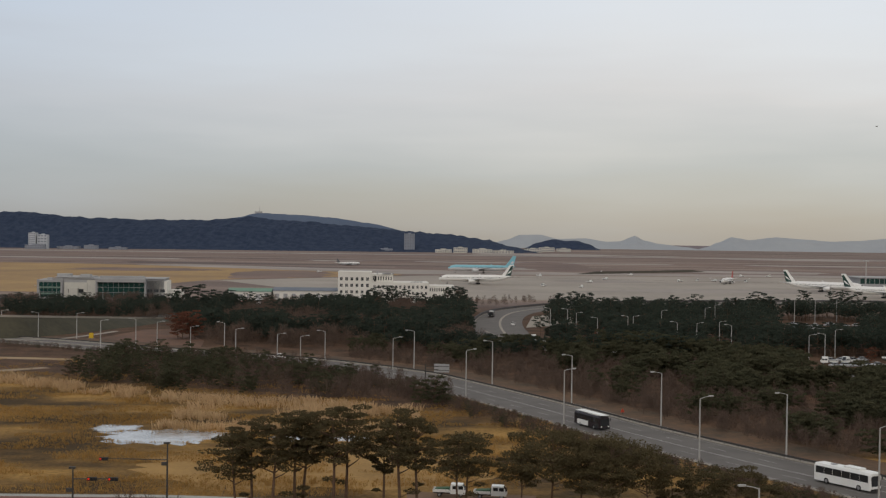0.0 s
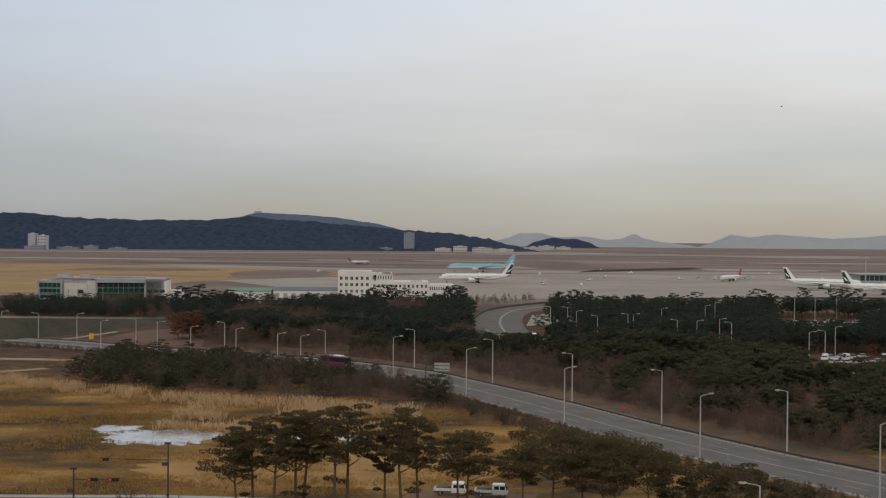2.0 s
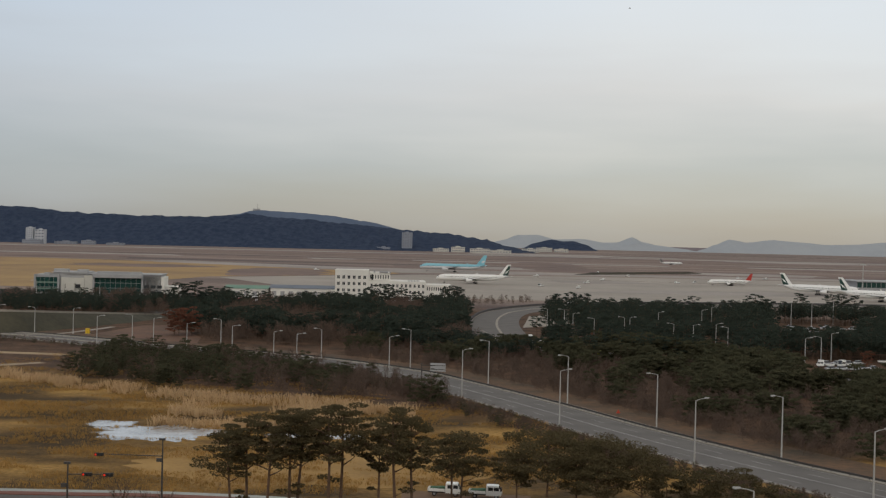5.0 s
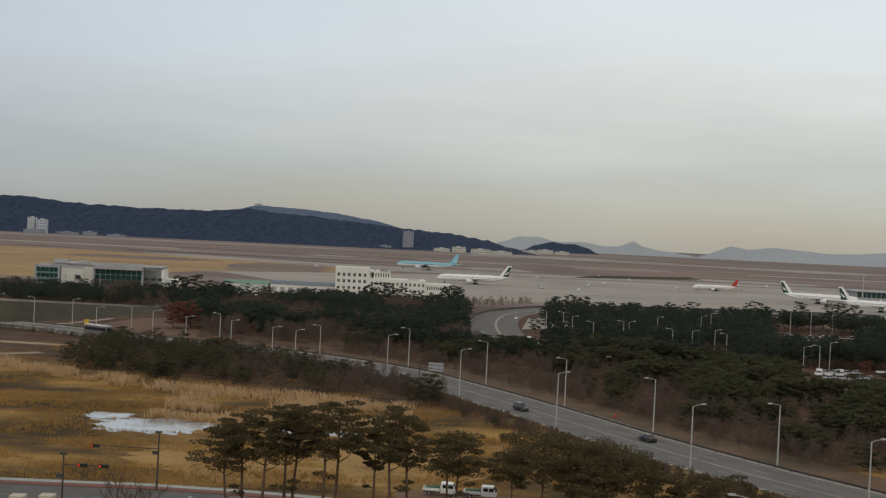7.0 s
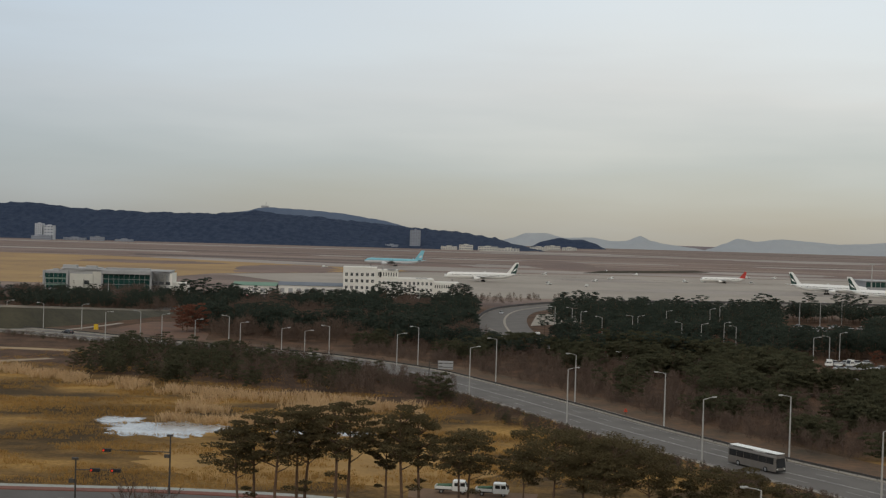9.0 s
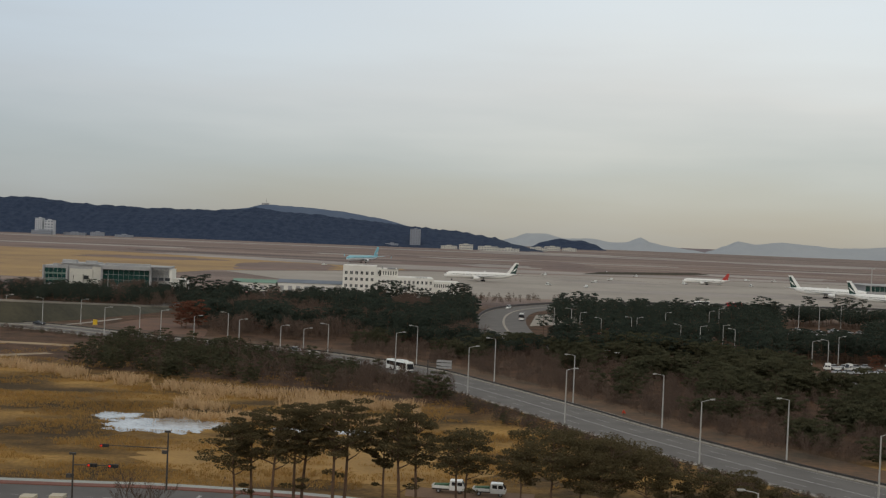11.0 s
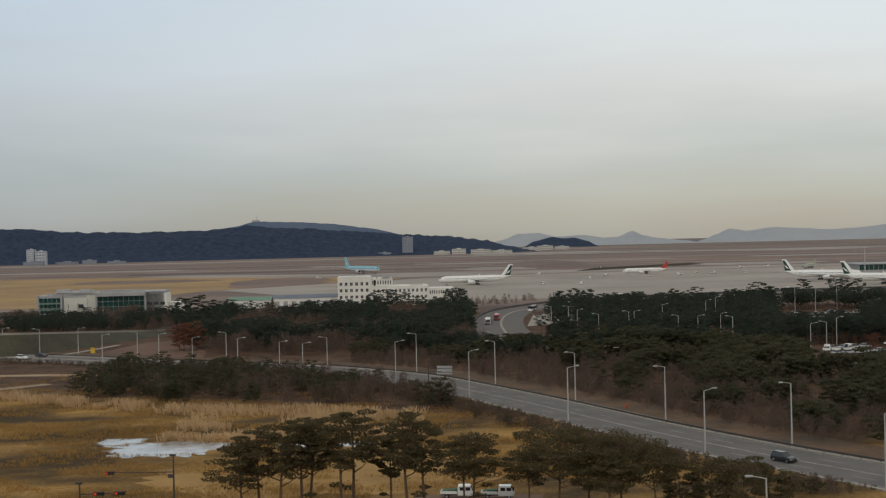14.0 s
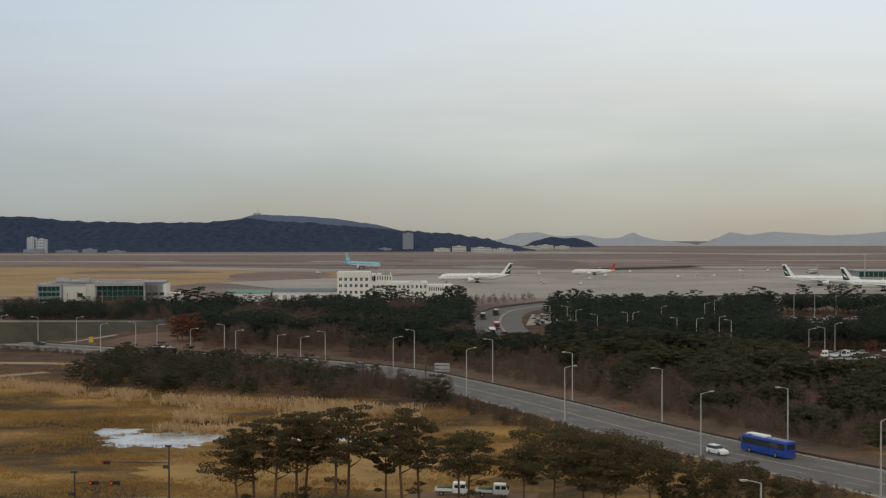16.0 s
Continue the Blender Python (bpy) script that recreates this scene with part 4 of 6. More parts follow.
def front_pines():
    rows = ((-28.8, 172, 12.4, 4.4, 1), (-26.6, 174, 14.2, 3.4, 21), (-23.5, 171, 15.0, 4.6, 2), (-20.4, 173, 15.6, 4.2, 3), (-19.6, 175, 15.2, 4.4, 22), (-14.8, 172, 16.6, 4.6, 4), (-13.6, 175, 16.2, 4.4, 5),
            (-8.4, 178, 12.0, 2.6, 6), (-5.6, 172, 16.2, 5.2, 7), (-3.0, 173, 14.6, 4.0, 8), (2.6, 172, 12.6, 4.6, 9), (4.0, 174, 12.2, 4.4, 10), (16.0, 172, 13.0, 6.6, 11), (20.4, 175, 11.0, 5.4, 12),
            (24.6, 172, 12.2, 6.4, 13), (29.4, 171, 10.0, 5.0, 14), (42.0, 172, 8.2, 4.4, 15), (38.0, 174, 7.4, 3.6, 16), (46.5, 171, 6.2, 3.2, 17), (33.5, 175, 7.0, 3.2, 18), (11.8, 176, 9.2, 3.6, 19),
            (22.4, 168, 9.2, 4.4, 20))
    for x, y, h, w, seed in rows:
        if x < -1:
            # these stand on the camera's side of the street
            x, y, h, w = x * 0.884, y * 0.884, 40 - (40 - h) * 0.884, w * 0.884
        trunk, crown = pine_meshes(seed, h, w * 1.06, 0.19, int(4600 * max(1, w / 4.4) ** 2), 30 if w < 5 else 40, 0.64 if h > 13 else 0.52 if h > 9 else 0.18, 8)
        t = kit("pine_tree", "tall red pine with bare trunk and flat dark crown" if h > 9 else "low bushy dark green pine", "tree", "pines along the street", trunk, crown, BARK, NEEDLE)
        t.matrix_basis = Matrix.Translation((x, y, 0))


def forest():
    rnd = random.Random(11)
    kinds = []
    for seed in range(6):
        trunk, crown = pine_meshes(40 + seed, 9.5, 3.6, 0.30, 1300, 20, 0.42, 5)
        kinds.append(kit("forest_pine", "dark green pine in the wood by the airport", "tree", "pines of the wood", trunk, crown, BARK, FARNEEDLE))
    young = []
    for seed in range(4):
        trunk, crown = pine_meshes(60 + seed, 5.2, 2.2, 0.24, 800, 16, 0.20, 4)
        young.append(kit("young_pine", "dull olive young pine among bare shrubs", "tree", "young pines by the road", trunk, crown, BARK, YOUNGNEEDLE))
    bare = []
    for seed in range(5):
        twigs = Shape()
        grown(twigs, random.Random(200 + seed), None, 6.0, (0, 0, 0), 260)
        bare.append(kit("bare_tree", "leafless purple-brown shrub tree", "tree", "bare trees by the road", bare_shape(80 + seed, 6.0, 3), twigs, TWIG, TWIG, "twig_crown"))
    red = []
    for seed in range(2):
        trunk, crown = pine_meshes(95 + seed, 8.0, 3.4, 0.30, 1300, 20, 0.18, 5)
        red.append(kit("oak_tree", "oak with withered rust-red leaves", "tree", "withered oaks", trunk, crown, BARK, REDLEAF))
    rest_crown, rest_trunk, rest_bare, rest_young = Shape(), Shape(), Shape(), Shape()
    packs = [pine_meshes(140 + i, 9.5, 3.7, 0.42, 560, 15, 0.40, 4) for i in range(5)]
    ypacks = [pine_meshes(160 + i, 5.0, 2.2, 0.34, 380, 12, 0.18, 3) for i in range(4)]
    bpacks = [bare_shape(180 + i, 5.5, 2, sprays=170) for i in range(6)]

    def joined(shape, src, x, y, size, turn):
        c, s = math.cos(turn) * size, math.sin(turn) * size
        shape.add([(x + px * c - py * s, y + px * s + py * c, pz * size) for px, py, pz in src.v], src.f)

    singles = 0
    # the dark pine wood between the main road and the apron
    for _ in range(5200):
        y = rnd.uniform(395, 655)
        x = rnd.uniform(-20, 0.42 * y + 20)
        lim = 24 + 0.12 * (y - 520) if y > 500 else 999
        if off_road(x, y) < 40 or not clear_of(INNER, x, y, 6) or not clear_of(AIRPORT, x, y, 15) or (x < lim + 26 and y > 505 and x > -25 and y < 700 and x < 44 + 0.1 * (y - 500)):
            continue
        if blocked(x, y):
            continue
        if 108 < x < 150 and 395 < y < 420 or 165 < x < 215 and 555 < y < 600:
            continue
        k = rnd.uniform(0.68, 1.05) * (0.75 if x / y < 0.09 and y < 470 else 1.0)
        if singles < 270 and y < 470 and rnd.random() < 0.5:
            plant(rnd.choice(kinds), x, y, k, rnd.uniform(0, 6.28))
            singles += 1
        elif rnd.random() < 0.42:
            src = rnd.choice(packs)
            turn = rnd.uniform(0, 6.28)
            joined(rest_crown, src[1], x, y, k, turn)
            joined(rest_trunk, src[0], x, y, k, turn)
    # last line of the wood against the apron
    for x, y, k in ((62, 640, 1.2), (70, 645, 1.3), (77, 640, 1.25), (100, 640, 1.0), (122, 642, 1.15), (133, 640, 1.25), (160, 640, 1.0), (167, 642, 1.45), (173, 640, 1.2), (205, 690, 1.35),
                    (222, 690, 1.3), (229, 690, 1.35), (236, 690, 1.3), (262, 690, 1.35), (272, 690, 1.4), (281, 690, 1.3), (290, 690, 1.2), (-32, 640, 1.5), (-26, 645, 1.45), (-38, 648, 1.2), (-20, 640, 1.3),
                    (-12, 640, 1.1), (3, 690, 1.1), (6, 694, 1.25), (9, 690, 1.3), (12, 692, 1.2), (-128, 600, 1.5), (-121, 604, 1.6), (-113, 600, 1.35), (-105, 606, 1.3), (-135, 600, 1.1)):
        plant(rnd.choice(kinds), x, y, k, rnd.uniform(0, 6.28))
    # woods left of the approach road, mixed with bare trees
    for _ in range(2700):
        y = rnd.uniform(430, 665)
        x = rnd.uniform(-0.39 * y - 12, 18)
        if off_road(x, y) < 12 or not clear_of(AIRPORT, x, y, 13.5) or blocked(x, y) or (y < 545 and x < -112) or (y < 500 and x < -98):
            continue
        p = noise.noise((x * 0.03, y * 0.02, 4.0)) + (0.26 if x > -45 and y > 500 else 0.06) + (0.3 if x < -95 else 0)
        turn = rnd.uniform(0, 6.28)
        tall = (1.0 if y < 600 else 0.9) * (0.8 if x < -0.19 * y else 1.0)
        if -0.275 * y < x < -0.222 * y:
            p -= 0.5
        if p > 0.05:
            src = rnd.choice(packs)
            k = tall * rnd.uniform(0.55, 1.12)
            joined(rest_crown, src[1], x, y, k, turn)
            joined(rest_trunk, src[0], x, y, k, turn)
        else:
            joined(rest_bare, rnd.choice(bpacks), x, y, rnd.uniform(0.8, 1.4), turn)
    for _ in range(90):
        x, y = rnd.uniform(8, 78), rnd.uniform(705, 772)
        if clear_of(AIRPORT, x, y, 27):
            joined(rest_bare, rnd.choice(bpacks), x, y, rnd.uniform(0.35, 0.75), rnd.uniform(0, 6.28))
    for x, y, k in ((-97, 456, 1.35), (-93, 459, 1.2), (-100, 461, 1.25), (-96, 463, 1.4), (60, 452, 0.9), (64, 455, 0.8), (142, 402, 0.7), (-108, 500, 0.9)):
        plant(rnd.choice(red), x, y, k, rnd.uniform(0, 6.28))
    # thicket between the main road and the service road
    count = [0, 0]
    for _ in range(4600):
        y = rnd.uniform(225, 430)
        x = rnd.uniform(-30, 0.42 * y + 8)
        d = off_road(x, y)
        if not 9 < d < 100 or y > 425 or not clear_of(INNER, x, y, 4.5) or blocked(x, y):
            continue
        turn = rnd.uniform(0, 6.28)
        g = noise.noise((x * 0.06, y * 0.06, 9.0)) + 0.007 * (d - 58)
        if g > 0.04 and d > 16:
            if count[0] < 150 and rnd.random() < 0.4:
                plant(rnd.choice(young), x, y, rnd.uniform(0.8, 1.2) + 0.008 * max(0, d - 25), turn)
                count[0] += 1
            else:
                joined(rest_young, rnd.choice(ypacks)[1], x, y, rnd.uniform(0.8, 1.2) + 0.008 * max(0, d - 25), turn)
        elif rnd.random() < 0.8:
            if count[1] < 150 and rnd.random() < 0.4:
                plant(rnd.choice(bare), x, y, rnd.uniform(0.35, 0.8), turn)
                count[1] += 1
            else:
                joined(rest_bare, rnd.choice(bpacks), x, y, rnd.uniform(0.35, 0.75), turn)
    # pines and bare thicket between the marsh and the main road
    for _ in range(900):
        y = rnd.uniform(288, 400)
        x = rnd.uniform(-104, 4)
        d = off_road(x, y)
        if d > -ROAD_WIDTH - 4 or y < 299 - (0.25 if x > -70 else 0.7) * (x + 45) - (11 if x < -70 else 0) + 6 * noise.noise((x * 0.1, 0, 2)):
            continue
        turn = rnd.uniform(0, 6.28)
        g = noise.noise((x * 0.09, y * 0.09, 2.0)) - 0.008 * (x + 42)
        if g > -0.05 and rnd.random() < 0.8:
            if rnd.random() < 0.5:
                plant(rnd.choice(young), x, y, rnd.uniform(0.7, 1.15), turn)
            else:
                joined(rest_young, rnd.choice(ypacks)[1], x, y, rnd.uniform(0.7, 1.15), turn)
        else:
            joined(rest_bare, rnd.choice(bpacks), x, y, rnd.uniform(0.5, 0.95), turn)
    for x, y, k in ((-4.5, 283, 1.3), (-1.5, 284, 1.5), (0.5, 286, 1.2)):
        plant(young[0], x, y, k, x)
    # shrubs on the near verge of the road
    for _ in range(1250):
        d = 1.5 + 12.5 * rnd.random() ** 1.3
        q, a = ROAD.at(rnd.uniform(560, 850), ROAD_WIDTH + d)
        turn, k = rnd.uniform(0, 6.28), (0.6 + 0.15 * d) / 5.2 * rnd.uniform(0.75, 1.25)
        if rnd.random() < 0.35:
            joined(rest_young, rnd.choice(ypacks)[1], q.x, q.y, k, turn)
        else:
            joined(rest_bare, rnd.choice(bpacks), q.x, q.y, k, turn)
    for _ in range(260):
        d = rnd.uniform(1.5, 11)
        q, a = ROAD.at(rnd.uniform(495, 640), ROAD_WIDTH + d)
        src = rnd.choice(ypacks)[1] if rnd.random() < 0.3 else rnd.choice(bpacks)
        joined(rest_young if any(src is k[1] for k in ypacks) else rest_bare, src, q.x, q.y, (0.6 + 0.15 * d) / 5.2 * rnd.uniform(0.75, 1.25), rnd.uniform(0, 6.28))
    stuff("pine_wood", rest_crown, FARNEEDLE, "dense dark green pine wood", "woods")
    stuff("pine_wood_trunks", rest_trunk, BARK, "brown trunks of the pine wood", "woods")
    stuff("bare_thicket", rest_bare, TWIG, "bare purple-brown thicket", "thicket")
    stuff("young_pine_thicket", rest_young, YOUNGNEEDLE, "dull olive young pines", "thicket")


def reeds():
    rnd = random.Random(5)
    low, tall = Shape(), Shape()

    def tuft(s, x, y, h, n, w):
        for _ in range(n):
            a = rnd.uniform(0, 6.28)
            r = rnd.uniform(0, w)
            dx, dy = math.cos(a), math.sin(a)
            bx, by = x + dx * r, y + dy * r
            k = h * rnd.uniform(0.6, 1.15)
            lean = k * rnd.uniform(0.05, 0.4)
            b = 0.025 + 0.03 * h
            s.add([(bx - dy * b, by + dx * b, 0), (bx + dy * b, by - dx * b, 0), (bx + dx * lean + dy * b * 0.5, by + dy * lean - dx * b * 0.5, k * 0.8), (bx + dx * lean * 1.5, by + dy * lean * 1.5, k)],
                  [(0, 1, 2), (0, 2, 3)])

    def in_pond(x, y):
        return any(((x - a) / c) ** 2 + ((y - b) / d) ** 2 < 1 for a, b, c, d in ((-54.5, 238.5, 11.5, 7.2), (-66.0, 248.0, 4.8, 3.4), (-29, 238, 4.6, 2.6), (-17.5, 239, 3.6, 2.8)))

    for _ in range(40000):
        y = rnd.uniform(185.5, 300) if rnd.random() < 0.8 else rnd.uniform(300, 380)
        x = rnd.uniform(-0.38 * y - 5, 24)
        if off_road(x, y) > -ROAD_WIDTH - 1 or in_pond(x, y) or not clear_of(NEAR, x, y, 4.2) or (y < 193 and x > -12):
            continue
        g = noise.noise((x * 0.05, y * 0.09, 1.0)) + 0.5 * noise.noise((x * 0.2, y * 0.3, 3.0))
        if g < -0.10 and y > 190:
            continue
        tuft(low, x, y, 0.42 + 0.5 * max(0, g), 4, 0.55)
    for _ in range(9500):
        y = rnd.uniform(244, 332)
        x = rnd.uniform(-0.38 * y, -4)
        g = noise.noise((x * 0.06, y * 0.12, 7.0))
        edge = 290 - (0.3 if x > -70 else 0.7) * (x + 59) - (5 if x < -70 else 0) + 6 * noise.noise((x * 0.07, 1, 1))
        if (abs(y - edge) < 6 and noise.noise((x * 0.12, y * 0.2, 4.0)) > -0.12 or (x > -58 and g > 0.02 and y < edge)) and not in_pond(x, y) and off_road(x, y) < -ROAD_WIDTH - 3:
            tuft(tall, x, y, 1.7 + 0.7 * g, 5, 0.5)
    stuff("marsh_grass", low, REED, "golden dry marsh grass", "grass")
    stuff("reed_bed", tall, PALEREED, "pale plumed reeds round the pond", "reeds")


# ---- street furniture ----
def lamp_kit(h, arm):
    lamp = thing("street_lamp", "tall galvanised street lamp with one curved arm", "street lamp", Matrix.Translation((0, -950, 0)), "street lamps")
    part("pole", Shape().tube([(0, 0, 0), (0, 0, h * 0.5), (0, 0, h)], [0.17, 0.14, 0.10], 8), STEEL, lamp)
    part("base", Shape().box((0, 0, 0.12), (0.6, 0.6, 0.26), 0.08), CONCRETE, lamp)
    part("arm", Shape().tube([(0, 0, h - 0.05), (arm * 0.4, 0, h + 0.16), (arm, 0, h + 0.32)], [0.07, 0.06, 0.05], 6), STEEL, lamp)
    head = part("lamp_head", Shape().box((arm + 0.35, 0, h + 0.36), (1.0, 0.38, 0.2), 0.1), STEEL, lamp)
    part("lens", Shape().box((arm + 0.38, 0, h + 0.245), (0.7, 0.28, 0.05), 0.05), LENS, head)
    return lamp


def lamps():
    tall, mid = lamp_kit(11.9, 2.0), lamp_kit(9.4, 1.8)

    def stand(kit_, x, y, turn, z=0.0):
        plant(kit_, x, y, 1.0, radians(turn), z)

    for x, y in ((-8, 359.5), (13.8, 327), (31.3, 290.5), (46.4, 255.5), (63.6, 223)):
        stand(tall, x, y, 205)
    for x, y in ((-13.2, 333), (6.2, 300), (26.2, 258), (46, 215.4), (66.6, 184)):
        stand(tall, x, y, 25)
    stand(mid, 39.5, 150, 180)
    # far kerb, then near kerb, of the stretch towards the ramp
    for x, y, turn in ((-167.5, 463, 8), (-150.5, 454, 180), (-136, 453.5, 8), (-107.3, 427, 180), (-97, 415, 10), (-74.2, 416, 180), (-36.8, 385, 190)):
        stand(mid, x, y, turn)
    for x, y in ((-117.2, 418.2), (-81.7, 396), (-65.8, 389.2), (-50.1, 371.6), (-42.2, 364.5)):
        stand(mid, x, y, 10)
    for x, y, turn in ((-170, 610, 180), (-205, 620, 180)):
        stand(tall, x, y, turn)
    for x, y, turn in WOOD_LAMPS:
        stand(mid, x, y, turn)
    for x, y, turn in ((174, 600, 10), (178, 580, 10), (198, 610, 10)):
        stand(tall, x, y, turn)


def signal(x, y, h, arms, label):
    s = thing("traffic_signal", label, "traffic light", Matrix.Translation((x, y, 0)), "traffic lights")
    part("pole", Shape().tube([(0, 0, 0), (0, 0, h)], [0.16, 0.10], 8), DARKSTEEL, s)
    part("camera_head", Shape().box((-0.1, 0, h + 0.1), (0.9, 0.35, 0.3), 0.1), DARKSTEEL, s)
    for length, z, heads in arms:
        part("arm", Shape().tube([(0, 0, z), (-length, 0, z + 0.12)] if length > 0 else [(0, 0, z), (-length, 0, z + 0.1)], [0.08, 0.05], 6), DARKSTEEL, s)
        for at in heads:
            box = part("signal_head", Shape().box((at, -0.12, z + 0.05), (1.35, 0.3, 0.46), 0.06), BLACK, s)
            part("red_lens", Shape().disc((at - 0.45, -0.29, z + 0.05), 0.15, 0.07), REDLIGHT, box, "glowing red lens")
            for k in (0.0, 0.42):
                part("dark_lens", Shape().disc((at + k, -0.29, z + 0.05), 0.15, 0.07), DARKGLASS, box)
    part("sign_box", Shape().box((-0.45, -0.1, h * 0.66), (0.8, 0.3, 0.5), 0.05), DARKSTEEL, s)


def furniture():
    signal(-40.4, 180.2, 8.7, ((9.6, 6.3, (-9.4,)),), "dark signal pole with long arm and red light")
    signal(-48.9, 162, 8.4, ((-5.6, 7.0, (2.6, 5.4)),), "dark signal pole with two red lights on its arm")
    board = thing("road_sign", "grey direction board seen from behind on two posts", "road sign", Matrix.Translation((-0.6, 307, 0)) @ Matrix.Rotation(radians(-10), 4, "Z"))
    part("post", Shape().tube([(-3.4, 0, 0), (-3.4, 0, 7.6)], [0.14, 0.12], 6), DARKSTEEL, board)
    part("bracket", Shape().box((-1.7, 0, 6.4), (3.4, 0.12, 0.14)).box((-1.7, 0, 7.1), (3.4, 0.12, 0.14)), DARKSTEEL, board)
    fr = part("panel", Shape().box((0.8, 0, 6.75), (3.9, 0.1, 2.1), 0.03), GREYWALL, board)
    part("brace", Shape().box((0.8, -0.09, 6.2), (3.7, 0.07, 0.14)), DARKSTEEL, fr)
    part("brace", Shape().box((0.8, -0.09, 7.2), (3.7, 0.07, 0.14)), DARKSTEEL, fr)
    box = thing("control_cabinet", "bright yellow roadside control cabinet", "cabinet", Matrix.Translation((-131, 455, 0)))
    part("body", Shape().box((0, 0, 1.1), (1.5, 0.9, 2.0), 0.06), YELLOW, box)
    part("plinth", Shape().box((0, 0, 0.08), (1.7, 1.1, 0.2), 0.05), CONCRETE, box)
    part("door_seam", Shape().box((0, -0.46, 1.1), (0.05, 0.03, 1.8)), BLACK, box)
    cone = thing("warning_marker", "small red triangular marker beside the road", "marker", Matrix.Translation((41.5, 277, 0)))
    part("board", Shape().add([(-0.5, -0.06, 0.5), (0.5, -0.06, 0.5), (0, -0.06, 1.4), (-0.5, 0.06, 0.5), (0.5, 0.06, 0.5), (0, 0.06, 1.4)], [(0, 1, 2), (5, 4, 3), (0, 3, 4, 1), (1, 4, 5, 2), (2, 5, 3, 0)]),
         mat("marker_red", (0.5, 0.06, 0.03), rough=0.6), cone)
    part("leg", Shape().box((0, 0, 0.4), (0.12, 0.12, 0.8)), DARKSTEEL, cone)
    for x, y in ((-54.4, 161), (-50.8, 162)):
        g = thing("gate_pillar", "cream stone gate pillar with a broad cap", "pillar", Matrix.Translation((x, y, 0)), "gate pillars")
        part("shaft", Shape().box((0, 0, 1.2), (1.5, 1.5, 2.4), 0.08), CREAM, g)
        part("cap", Shape().box((0, 0, 2.65), (1.9, 1.9, 0.5), 0.12), CREAM, g)
    g = thing("garden_wall", "low cream stone wall between the pillars", "wall", Matrix.Translation((-52.6, 161.4, 0)))
    part("wall", Shape().box((0, 0, 0.9), (1.7, 0.5, 1.8), 0.05), CREAM, g)
    part("coping", Shape().box((0, 0, 1.87), (1.74, 0.7, 0.14), 0.04), CREAM, g)
    for x, y, k in ((-40.0, 156, 1.22), (-37.6, 155, 1.15), (-36.4, 156.4, 1.1)):
        b = kit("street_tree", "small leafless street tree", "tree", "street trees", bare_shape(int(-x * 10), 6.5 * k, 5), None, TWIG, None)
        b.matrix_basis = Matrix.Translation((x, y, 0))
    for i, x in enumerate((-61.5, -52, -45.5, -33)):
        b = kit("sapling", "thin bare sapling beside the footpath", "tree", "saplings", bare_shape(300 + i, 2.2, 2), None, TWIG, None)
        b.matrix_basis = Matrix.Translation((x, 184.6, 0))


# ---- vehicles (nose along +x, wheels on z = 0) ----
def wheels(v, xs, track, r, width=0.28):
    for x in xs:
        for y in (-track / 2, track / 2):
            w = part("wheel", Shape().disc((x, y, r), r * 0.62, width + 0.03), RIM, v)
            part("tyre", Shape().disc((x, y, r), r, width), TYRE, w)


